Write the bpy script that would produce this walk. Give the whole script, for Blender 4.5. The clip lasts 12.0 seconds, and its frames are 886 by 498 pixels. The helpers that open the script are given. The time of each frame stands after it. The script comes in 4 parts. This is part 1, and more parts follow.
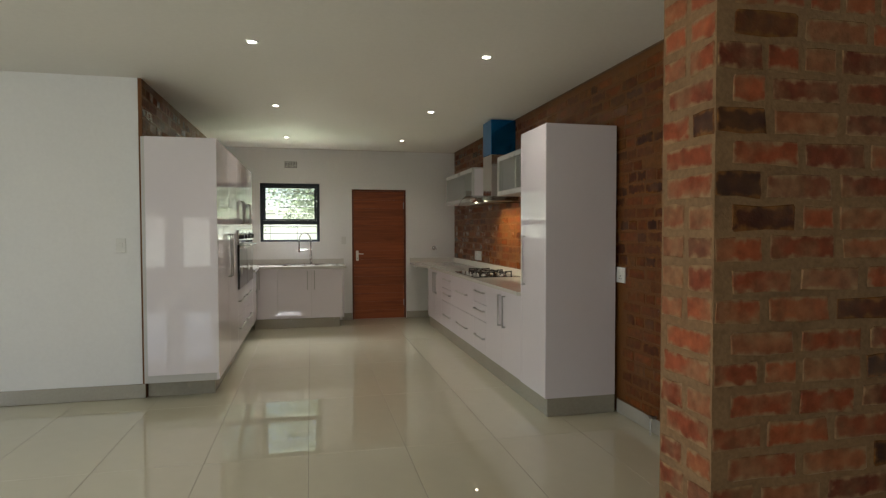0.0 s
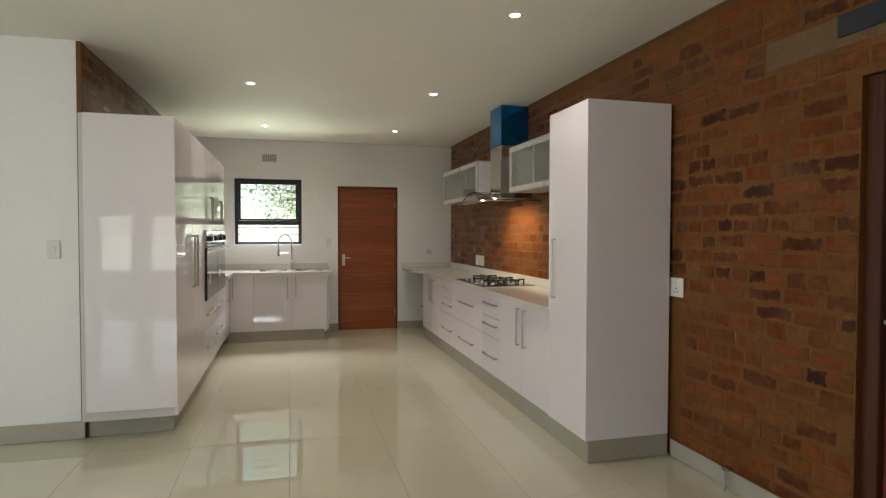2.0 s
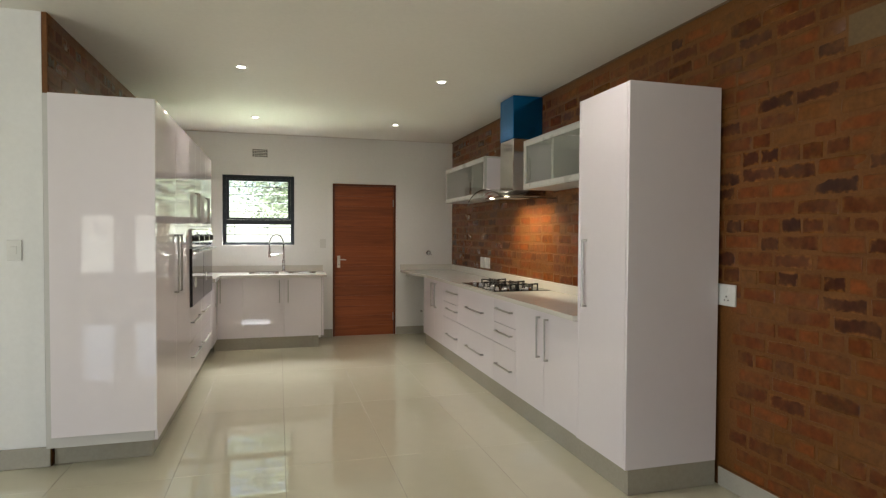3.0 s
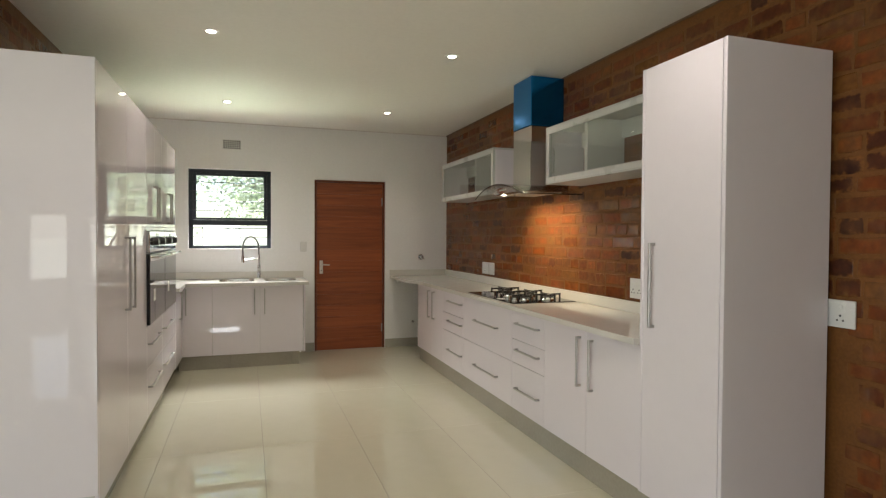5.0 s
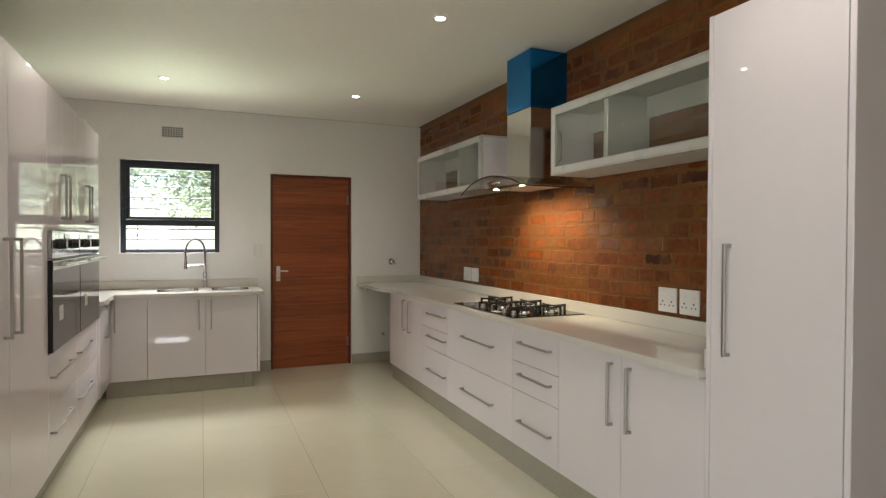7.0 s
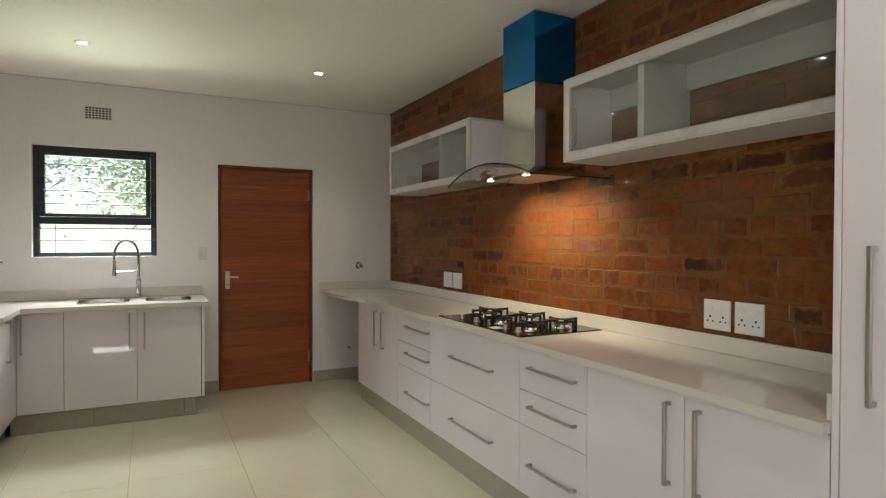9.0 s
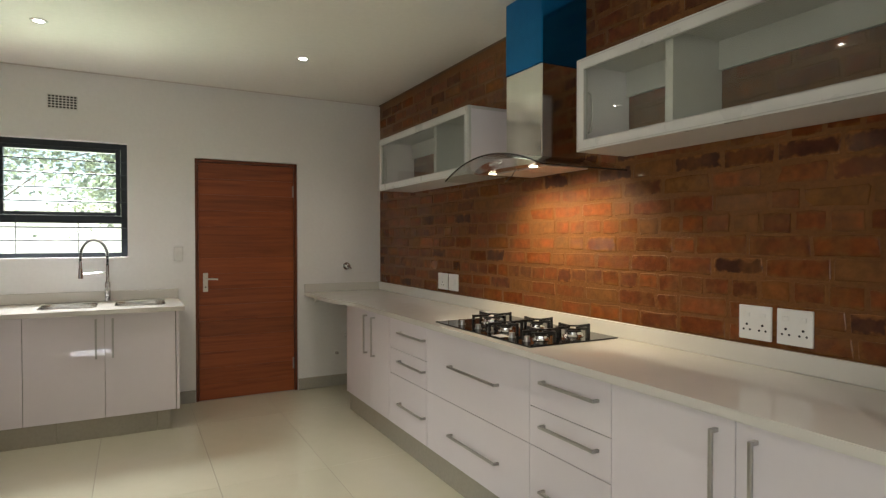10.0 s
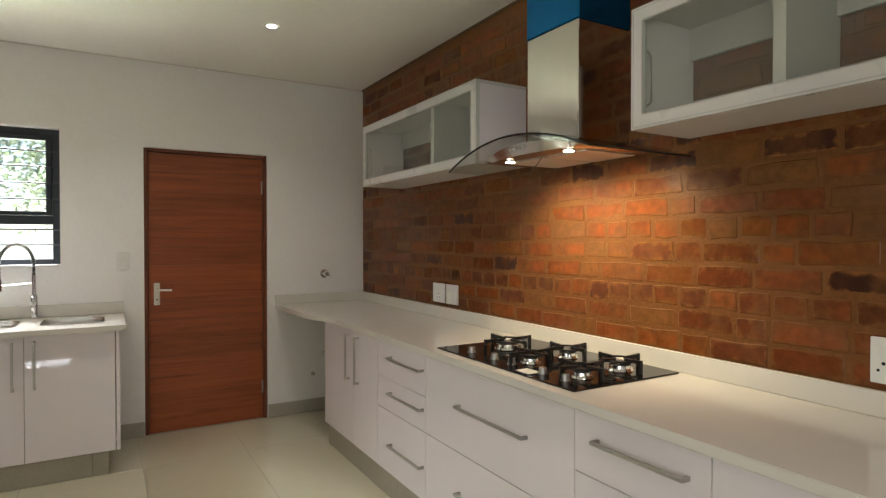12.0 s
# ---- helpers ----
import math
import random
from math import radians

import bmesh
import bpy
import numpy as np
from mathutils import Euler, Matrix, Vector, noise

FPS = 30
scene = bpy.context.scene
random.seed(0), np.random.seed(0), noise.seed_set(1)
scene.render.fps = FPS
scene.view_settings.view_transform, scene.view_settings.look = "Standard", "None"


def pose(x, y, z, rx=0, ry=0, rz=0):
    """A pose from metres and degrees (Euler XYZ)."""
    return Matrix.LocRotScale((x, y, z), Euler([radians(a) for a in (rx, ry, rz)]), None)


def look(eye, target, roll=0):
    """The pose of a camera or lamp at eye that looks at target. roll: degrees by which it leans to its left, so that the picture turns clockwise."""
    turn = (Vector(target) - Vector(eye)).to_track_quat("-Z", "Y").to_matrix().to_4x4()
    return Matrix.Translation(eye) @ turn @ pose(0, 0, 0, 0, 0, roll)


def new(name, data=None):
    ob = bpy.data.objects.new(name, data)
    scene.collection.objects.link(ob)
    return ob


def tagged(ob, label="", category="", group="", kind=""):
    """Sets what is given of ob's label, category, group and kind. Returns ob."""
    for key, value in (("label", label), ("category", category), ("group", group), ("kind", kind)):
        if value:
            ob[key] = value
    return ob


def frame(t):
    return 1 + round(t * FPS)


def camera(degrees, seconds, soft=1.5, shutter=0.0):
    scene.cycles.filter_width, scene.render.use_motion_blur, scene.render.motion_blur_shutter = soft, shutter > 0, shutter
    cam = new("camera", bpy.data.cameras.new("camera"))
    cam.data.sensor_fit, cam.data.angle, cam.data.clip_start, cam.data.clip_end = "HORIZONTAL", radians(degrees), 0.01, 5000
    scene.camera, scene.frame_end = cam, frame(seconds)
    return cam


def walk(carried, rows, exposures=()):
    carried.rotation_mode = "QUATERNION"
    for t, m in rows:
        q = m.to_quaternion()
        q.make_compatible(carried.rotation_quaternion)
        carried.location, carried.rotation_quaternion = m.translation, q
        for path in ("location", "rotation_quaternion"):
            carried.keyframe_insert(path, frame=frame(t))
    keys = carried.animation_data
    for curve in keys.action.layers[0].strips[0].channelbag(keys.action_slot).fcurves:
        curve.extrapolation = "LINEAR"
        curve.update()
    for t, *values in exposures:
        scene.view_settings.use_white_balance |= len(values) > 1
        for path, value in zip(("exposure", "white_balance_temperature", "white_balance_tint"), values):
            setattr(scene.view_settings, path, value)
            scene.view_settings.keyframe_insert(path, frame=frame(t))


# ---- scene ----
cam = camera(74.7, 12.0, soft=1.3)
PATH = [
    (0, (0.22, 1.745, 1.397), (0.665, 3.694, 1.334), -0.1),
    (0.5, (0.213, 1.97, 1.403), (0.674, 3.916, 1.344), -0.1),
    (1, (0.212, 2.164, 1.4), (0.691, 4.105, 1.342), -0.0),
    (1.5, (0.221, 2.397, 1.395), (0.715, 4.334, 1.338), 0.1),
    (2, (0.211, 2.638, 1.393), (0.719, 4.572, 1.337), 0.1),
    (2.5, (0.184, 2.89, 1.386), (0.71, 4.819, 1.331), 0.2),
    (3, (0.159, 3.111, 1.385), (0.705, 5.034, 1.333), 0.3),
    (5, (0.103, 3.917, 1.383), (0.741, 5.812, 1.339), 0.3),
    (5.5, (0.115, 4.09, 1.363), (0.783, 5.975, 1.323), 0.4),
    (6, (0.148, 4.298, 1.373), (0.85, 6.17, 1.334), 0.3),
    (6.5, (0.169, 4.475, 1.362), (0.904, 6.335, 1.327), 0.3),
    (7, (0.187, 4.681, 1.368), (0.957, 6.526, 1.336), 0.2),
    (7.5, (0.202, 4.848, 1.365), (1.01, 6.677, 1.332), 0.1),
    (9.5, (0.354, 5.551, 1.367), (1.278, 7.325, 1.338), 0.1),
    (10, (0.399, 5.698, 1.367), (1.341, 7.461, 1.335), -0.0),
    (10.5, (0.458, 5.869, 1.368), (1.42, 7.622, 1.338), -0.0),
    (11, (0.507, 6.021, 1.378), (1.487, 7.764, 1.347), -0.0),
    (11.5, (0.575, 6.19, 1.374), (1.565, 7.928, 1.346), 0.0),
    (12, (0.613, 6.348, 1.385), (1.622, 8.075, 1.358), -0.0),
]
walk(cam, [(t, look(eye, target, roll)) for t, eye, target, roll in PATH],
     exposures=[(0, 1.7), (0.5, 1.92), (1, 2.03), (2.5, 2.22), (5.5, 2.35), (7.5, 2.2), (9.5, 2.12), (12, 2.3)])

# ---- light ----
SUN_ELEV, SUN_AZ = 62.0, 130.0     # high, to the side of the house
world = bpy.data.worlds.new("sky")
scene.world = world
world.use_nodes = True
wn = world.node_tree.nodes
sky = wn.new("ShaderNodeTexSky")
sky.sky_type, sky.sun_disc = "NISHITA", False
sky.sun_elevation, sky.sun_rotation = radians(SUN_ELEV), radians(SUN_AZ)
wn["Background"].inputs["Strength"].default_value = 0.10
world.node_tree.links.new(sky.outputs[0], wn["Background"].inputs["Color"])
sun_from = Vector((math.sin(radians(SUN_AZ)) * math.cos(radians(SUN_ELEV)),
                   math.cos(radians(SUN_AZ)) * math.cos(radians(SUN_ELEV)), math.sin(radians(SUN_ELEV))))
sun = new("sun", bpy.data.lights.new("sun", "SUN"))
sun.data.energy, sun.data.angle, sun.data.color = 2.6, radians(0.6), (1.0, 0.95, 0.87)
sun.matrix_world = look(sun_from * 40, (0, 0, 0))


def area_lamp(name, at, target, w, h, watts, color):
    lamp = new(name, bpy.data.lights.new(name, "AREA"))
    lamp.data.shape, lamp.data.size, lamp.data.size_y = "RECTANGLE", w, h
    lamp.data.energy, lamp.data.color = watts, color
    lamp.matrix_world = look(at, target)
    return lamp


def spot_lamp(name, at, target, watts, degrees, color, blend=0.6, radius=0.03):
    lamp = new(name, bpy.data.lights.new(name, "SPOT"))
    lamp.data.energy, lamp.data.spot_size, lamp.data.spot_blend = watts, radians(degrees), blend
    lamp.data.color, lamp.data.shadow_soft_size = color, radius
    lamp.matrix_world = look(at, target)
    return lamp


# daylight in the openings of the living room behind; the left one is added
DAY = (0.97, 0.965, 0.985)
area_lamp("daylight_rear", (-0.6, -2.97, 1.63), (-0.6, 5, 1.63), 0.9, 0.15, 1.5, DAY)
for x in (-3.45, -2.45):
    area_lamp("daylight_rear", (x, -3.1, 1.15), (x, 5, 1.15), 0.56, 1.16, 0.8, DAY)
# fill lamp at an unseen opening on the left, added to brighten the room
area_lamp("side_fill", (-4.93, 2.2, 1.2), (5, 2.2, 1.2), 2.8, 2.0, 18, DAY)

# added lamp outside stands in for sunlit paving that lights the ceiling
area_lamp("paving_bounce", (-0.08, 13.4, 0.0), (-0.08, 10.9, 1.9), 7.0, 2.2, 240, (0.86, 1.0, 0.72))
# added lamp, out of view above the garden, boosts skylight through the same window
area_lamp("sky_fill", (-0.08, 12.5, 3.5), (-0.08, 10.0, 0.3), 3.0, 1.4, 270, (0.97, 0.97, 0.97))

# ---- materials ----


def material(name, colour, rough=0.5, metal=0.0, vary=0.08, scale=6.0, fine=60.0, bump=0.05, bump_scale=None, coat=0.0,
             rough_vary=0.05, stretch=(1, 1, 1), spec=0.5, dist=0.002):
    """Two scales of colour variation, roughness variation and relief over one base colour."""
    m = bpy.data.materials.new(name)
    m.use_nodes = True
    n, l = m.node_tree.nodes, m.node_tree.links
    b = n["Principled BSDF"]
    tc, mp = n.new("ShaderNodeTexCoord"), n.new("ShaderNodeMapping")
    l.new(tc.outputs["Object"], mp.inputs["Vector"])
    mp.inputs["Scale"].default_value = stretch
    big, small = n.new("ShaderNodeTexNoise"), n.new("ShaderNodeTexNoise")
    for t, sc, dt in ((big, scale, 4), (small, fine, 3)):
        t.inputs["Scale"].default_value, t.inputs["Detail"].default_value = sc, dt
        l.new(mp.outputs[0], t.inputs["Vector"])
    add = n.new("ShaderNodeMath")
    add.operation = "ADD"
    l.new(big.outputs[0], add.inputs[0])
    l.new(small.outputs[0], add.inputs[1])
    rng = n.new("ShaderNodeMapRange")
    rng.inputs["From Min"].default_value, rng.inputs["From Max"].default_value = 0.6, 1.4
    rng.inputs["To Min"].default_value, rng.inputs["To Max"].default_value = 1 - vary, 1 + vary
    l.new(add.outputs[0], rng.inputs["Value"])
    mul = n.new("ShaderNodeMix")
    mul.data_type, mul.blend_type = "RGBA", "MULTIPLY"
    mul.inputs["Factor"].default_value = 1
    mul.inputs["A"].default_value = (*colour, 1)
    l.new(rng.outputs[0], mul.inputs["B"])
    l.new(mul.outputs["Result"], b.inputs["Base Color"])
    rr = n.new("ShaderNodeMapRange")
    rr.inputs["To Min"].default_value, rr.inputs["To Max"].default_value = max(0.01, rough - rough_vary), rough + rough_vary
    rr.inputs["From Min"].default_value, rr.inputs["From Max"].default_value = 0.3, 0.7
    l.new(big.outputs[0], rr.inputs["Value"])
    l.new(rr.outputs[0], b.inputs["Roughness"])
    b.inputs["Metallic"].default_value = metal
    b.inputs["Specular IOR Level"].default_value = spec
    b.inputs["Coat Weight"].default_value = coat
    if bump:
        bp = n.new("ShaderNodeBump")
        bp.inputs["Strength"].default_value, bp.inputs["Distance"].default_value = bump, dist
        src = small
        if bump_scale:
            src = n.new("ShaderNodeTexNoise")
            src.inputs["Scale"].default_value = bump_scale
            l.new(mp.outputs[0], src.inputs["Vector"])
        l.new(src.outputs[0], bp.inputs["Height"])
        l.new(bp.outputs[0], b.inputs["Normal"])
    return m


def ramp_of(n, stops, ease="LINEAR"):
    r = n.new("ShaderNodeValToRGB")
    r.color_ramp.interpolation = ease
    e = r.color_ramp.elements
    while len(e) < len(stops):
        e.new(0.5)
    for k, (p, c) in enumerate(stops):
        e[k].position, e[k].color = p, (*c, 1)
    return r


MORTAR = (0.200, 0.081, 0.022)


FIRED = [(0.0, (0.12, 0.032, 0.010)), (0.2, (0.18, 0.046, 0.012)), (0.5, (0.24, 0.060, 0.014)),
         (0.75, (0.29, 0.080, 0.018)), (0.88, (0.25, 0.092, 0.022)), (1.0, (0.22, 0.094, 0.026))]
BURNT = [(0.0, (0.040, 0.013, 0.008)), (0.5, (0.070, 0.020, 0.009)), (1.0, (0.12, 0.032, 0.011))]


def brick_material(name, single, worn=0.66, light=1.0, spec=0.2, tint=(1, 1, 1), smeared=MORTAR, burnt=False):
    """Sealed clay brick: every brick its own firing colour, smeared with mortar and glossed over with sealer."""
    m = bpy.data.materials.new(name)
    m.use_nodes = True
    n, l = m.node_tree.nodes, m.node_tree.links
    b = n["Principled BSDF"]
    if single:
        rnd = n.new("ShaderNodeObjectInfo").outputs["Random"]
    else:
        rnd = n.new("ShaderNodeNewGeometry").outputs["Random Per Island"]
    tc = n.new("ShaderNodeNewGeometry").outputs["Position"]
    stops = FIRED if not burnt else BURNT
    ramp = ramp_of(n, [(p, [k * w for k, w in zip(c, tint)]) for p, c in stops])
    l.new(rnd, ramp.inputs[0])
    smear, grain, blot = n.new("ShaderNodeTexNoise"), n.new("ShaderNodeTexNoise"), n.new("ShaderNodeTexNoise")
    for t, sc in ((smear, 9.0), (grain, 160.0), (blot, 28.0)):
        t.inputs["Scale"].default_value, t.inputs["Detail"].default_value = sc, 5
        l.new(tc, t.inputs["Vector"])
    sm = n.new("ShaderNodeMapRange")
    sm.inputs["From Min"].default_value, sm.inputs["From Max"].default_value = 0.43, 0.65
    sm.inputs["To Max"].default_value = worn
    l.new(smear.outputs[0], sm.inputs["Value"])
    mix = n.new("ShaderNodeMix")
    mix.data_type = "RGBA"
    l.new(sm.outputs[0], mix.inputs["Factor"])
    l.new(ramp.outputs[0], mix.inputs["A"])
    mix.inputs["B"].default_value = (*smeared, 1)
    uv, ab, sep = n.new("ShaderNodeUVMap"), n.new("ShaderNodeVectorMath"), n.new("ShaderNodeSeparateXYZ")
    uv.uv_map, ab.operation = "face", "ABSOLUTE"
    l.new(uv.outputs[0], ab.inputs[0])
    l.new(ab.outputs[0], sep.inputs[0])
    far = n.new("ShaderNodeMath")
    far.operation = "MAXIMUM"
    shrink = n.new("ShaderNodeMath")
    shrink.operation = "MULTIPLY_ADD"
    shrink.inputs[1].default_value, shrink.inputs[2].default_value = 2.2, -1.3
    l.new(sep.outputs[0], shrink.inputs[0])
    l.new(shrink.outputs[0], far.inputs[0])
    l.new(sep.outputs[1], far.inputs[1])
    wob = n.new("ShaderNodeMath")
    wob.operation = "MULTIPLY_ADD"
    wob.inputs[1].default_value = 1.45
    l.new(blot.outputs[0], wob.inputs[0])
    l.new(far.outputs[0], wob.inputs[2])
    rim = n.new("ShaderNodeMapRange")
    rim.interpolation_type = "SMOOTHSTEP"
    rim.inputs["From Min"].default_value, rim.inputs["From Max"].default_value = 1.30, 1.78
    l.new(wob.outputs[0], rim.inputs["Value"])
    edge = n.new("ShaderNodeMix")
    edge.data_type = "RGBA"
    l.new(rim.outputs[0], edge.inputs["Factor"])
    l.new(mix.outputs["Result"], edge.inputs["A"])
    edge.inputs["B"].default_value = (*smeared, 1)
    mix = edge
    dark = n.new("ShaderNodeMapRange")
    dark.inputs["From Min"].default_value, dark.inputs["From Max"].default_value = 0.3, 0.7
    dark.inputs["To Min"].default_value, dark.inputs["To Max"].default_value = 0.7 * light, 1.25 * light
    l.new(blot.outputs[0], dark.inputs["Value"])
    mul = n.new("ShaderNodeMix")
    mul.data_type, mul.blend_type = "RGBA", "MULTIPLY"
    mul.inputs["Factor"].default_value = 1
    l.new(mix.outputs["Result"], mul.inputs["A"])
    l.new(dark.outputs[0], mul.inputs["B"])
    l.new(mul.outputs["Result"], b.inputs["Base Color"])
    pick = n.new("ShaderNodeMath")
    pick.operation = "PINGPONG"
    pick.inputs[1].default_value = 0.07
    l.new(rnd, pick.inputs[0])
    rr = n.new("ShaderNodeMapRange")
    rr.inputs["From Max"].default_value = 0.07
    rr.inputs["To Min"].default_value, rr.inputs["To Max"].default_value = 0.17, 0.62
    b.inputs["Specular IOR Level"].default_value = spec
    l.new(pick.outputs[0], rr.inputs["Value"])
    if spec >= 0.2:
        # sealer pooled unevenly on the faces, worn off the edges
        coat, bare = n.new("ShaderNodeMapRange"), n.new("ShaderNodeMath")
        coat.inputs["From Min"].default_value, coat.inputs["From Max"].default_value = 0.45, 0.65
        coat.inputs["To Min"].default_value, coat.inputs["To Max"].default_value = 0.06, 0.55
        l.new(smear.outputs[0], coat.inputs["Value"])
        bare.operation = "MULTIPLY_ADD"
        bare.inputs[1].default_value, bare.inputs[2].default_value = -1.0, 1.0
        l.new(rim.outputs[0], bare.inputs[0])
        cw = n.new("ShaderNodeMath")
        cw.operation = "MULTIPLY"
        l.new(coat.outputs[0], cw.inputs[0])
        l.new(bare.outputs[0], cw.inputs[1])
        l.new(cw.outputs[0], b.inputs["Coat Weight"])
        b.inputs["Coat Roughness"].default_value, b.inputs["Coat IOR"].default_value = 0.10, 1.55
    l.new(rr.outputs[0], b.inputs["Roughness"])
    ad = n.new("ShaderNodeMath")
    ad.operation = "MULTIPLY_ADD"
    ad.inputs[1].default_value = 0.35
    l.new(grain.outputs[0], ad.inputs[0])
    l.new(blot.outputs[0], ad.inputs[2])
    bp = n.new("ShaderNodeBump")
    bp.inputs["Strength"].default_value, bp.inputs["Distance"].default_value = 0.55, 0.004
    l.new(ad.outputs[0], bp.inputs["Height"])
    l.new(bp.outputs[0], b.inputs["Normal"])
    return m


def wood_material(name, dark, light, along, rough=0.35):
    """Long-grained hardwood; along is the axis of the grain, 0 to 2."""
    m = bpy.data.materials.new(name)
    m.use_nodes = True
    n, l = m.node_tree.nodes, m.node_tree.links
    b = n["Principled BSDF"]
    tc, mp = n.new("ShaderNodeNewGeometry"), n.new("ShaderNodeMapping")
    inf = n.new("ShaderNodeObjectInfo")
    sh = n.new("ShaderNodeVectorMath")
    sh.operation = "SCALE"
    sh.inputs[0].default_value = (7, 13, 3)
    l.new(inf.outputs["Random"], sh.inputs["Scale"])
    ad = n.new("ShaderNodeVectorMath")
    l.new(tc.outputs["Position"], ad.inputs[0])
    l.new(sh.outputs[0], ad.inputs[1])
    sc = [22.0, 22.0, 22.0]
    sc[along] = 1.1
    mp.inputs["Scale"].default_value = sc
    l.new(ad.outputs[0], mp.inputs["Vector"])
    g1, g2 = n.new("ShaderNodeTexNoise"), n.new("ShaderNodeTexNoise")
    g1.inputs["Scale"].default_value, g1.inputs["Detail"].default_value, g1.inputs["Distortion"].default_value = 1.0, 6, 1.2
    g2.inputs["Scale"].default_value, g2.inputs["Detail"].default_value = 7.0, 4
    for g in (g1, g2):
        l.new(mp.outputs[0], g.inputs["Vector"])
    mx = n.new("ShaderNodeMath")
    mx.operation = "MULTIPLY_ADD"
    mx.inputs[1].default_value = 0.35
    l.new(g2.outputs[0], mx.inputs[0])
    l.new(g1.outputs[0], mx.inputs[2])
    rp = ramp_of(n, [(0.42, dark), (0.62, tuple((a + c) / 2 for a, c in zip(dark, light))), (0.9, light)])
    l.new(mx.outputs[0], rp.inputs[0])
    pl = n.new("ShaderNodeMapRange")
    pl.inputs["To Min"].default_value, pl.inputs["To Max"].default_value = 0.82, 1.2
    l.new(inf.outputs["Random"], pl.inputs["Value"])
    mul = n.new("ShaderNodeMix")
    mul.data_type, mul.blend_type = "RGBA", "MULTIPLY"
    mul.inputs["Factor"].default_value = 1
    l.new(rp.outputs[0], mul.inputs["A"])
    l.new(pl.outputs[0], mul.inputs["B"])
    l.new(mul.outputs["Result"], b.inputs["Base Color"])
    b.inputs["Roughness"].default_value = rough
    bp = n.new("ShaderNodeBump")
    bp.inputs["Strength"].default_value, bp.inputs["Distance"].default_value = 0.25, 0.001
    l.new(g2.outputs[0], bp.inputs["Height"])
    l.new(bp.outputs[0], b.inputs["Normal"])
    return m


def glass_material(name, tint, base_gloss=0.04, milk=0.0):
    m = bpy.data.materials.new(name)
    m.use_nodes = True
    n, l = m.node_tree.nodes, m.node_tree.links
    n.remove(n["Principled BSDF"])
    tr, gl, fr, mx = (n.new("ShaderNode" + k) for k in ("BsdfTransparent", "BsdfGlossy", "LayerWeight", "MixShader"))
    tr.inputs[0].default_value = (*tint, 1)
    gl.inputs["Roughness"].default_value = 0.02
    fr.inputs["Blend"].default_value = 0.5
    pw, ma = n.new("ShaderNodeMath"), n.new("ShaderNodeMath")
    pw.operation, ma.operation = "POWER", "MULTIPLY_ADD"
    pw.inputs[1].default_value, ma.inputs[1].default_value, ma.inputs[2].default_value = 5.0, 0.9, base_gloss
    l.new(fr.outputs["Facing"], pw.inputs[0])
    l.new(pw.outputs[0], ma.inputs[0])
    l.new(ma.outputs[0], mx.inputs[0])
    src = tr.outputs[0]
    if milk:
        df, m2 = n.new("ShaderNodeBsdfDiffuse"), n.new("ShaderNodeMixShader")
        df.inputs[0].default_value = (0.75, 0.82, 0.76, 1)
        m2.inputs[0].default_value = milk
        l.new(tr.outputs[0], m2.inputs[1])
        l.new(df.outputs[0], m2.inputs[2])
        src = m2.outputs[0]
    l.new(src, mx.inputs[1])
    l.new(gl.outputs[0], mx.inputs[2])
    l.new(mx.outputs[0], n["Material Output"].inputs["Surface"])
    return m


def glow_material(name, colour, strength):
    m = bpy.data.materials.new(name)
    m.use_nodes = True
    b = m.node_tree.nodes["Principled BSDF"]
    b.inputs["Emission Color"].default_value = (*colour, 1)
    b.inputs["Emission Strength"].default_value = strength
    return m


PAINT = material("white_wall_paint", (0.84, 0.84, 0.825), 0.5, vary=0.03, scale=1.3, fine=40, bump=0.06, bump_scale=45, rough_vary=0.08)
CEIL = material("ceiling_paint", (0.85, 0.83, 0.77), 0.7, vary=0.03, scale=0.9, fine=30, bump=0.1, bump_scale=60)
LACQUER = material("white_gloss_lacquer", (0.80, 0.755, 0.785), 0.014, vary=0.012, scale=1.5, fine=20, bump=0.004, bump_scale=3, rough_vary=0.008, dist=0.004)
CARCASS = material("white_melamine", (0.58, 0.57, 0.545), 0.4, vary=0.02)
STONE = material("white_quartz", (0.69, 0.67, 0.615), 0.10, vary=0.018, scale=14, fine=260, bump=0.0, rough_vary=0.02, spec=0.38)
TILE = material("cream_polished_porcelain", (0.655, 0.63, 0.475), 0.014, vary=0.025, scale=1.2, fine=9, bump=0.006, bump_scale=3, rough_vary=0.01, dist=0.004, spec=0.9, coat=0.35)
GROUT = material("beige_grout", (0.34, 0.31, 0.25), 0.8, vary=0.12, scale=9)
PLINTH = material("grey_plinth", (0.37, 0.345, 0.28), 0.09, vary=0.08, scale=3, fine=50, bump=0.12, bump_scale=16, dist=0.004)
SKIRT = material("grey_beige_skirting_tile", (0.42, 0.40, 0.34), 0.2, vary=0.07, scale=4, bump=0.02)
STEEL = material("brushed_stainless", (0.70, 0.69, 0.66), 0.2, 1.0, vary=0.05, scale=3, fine=120, bump=0.02, stretch=(1, 1, 14))
POLISHED = material("polished_stainless", (0.66, 0.645, 0.60), 0.085, 1.0, vary=0.05, scale=2, fine=90, bump=0.012, stretch=(6, 6, 0.6))
NICKEL = material("satin_nickel", (0.46, 0.45, 0.43), 0.36, 1.0, vary=0.05, scale=8, bump=0.02)
OVENSTEEL = material("oven_polished_steel", (0.52, 0.53, 0.54), 0.10, 1.0, vary=0.05, bump=0)
SATIN = material("satin_plated_steel", (0.72, 0.69, 0.64), 0.45, 0.7, vary=0.03, bump=0)
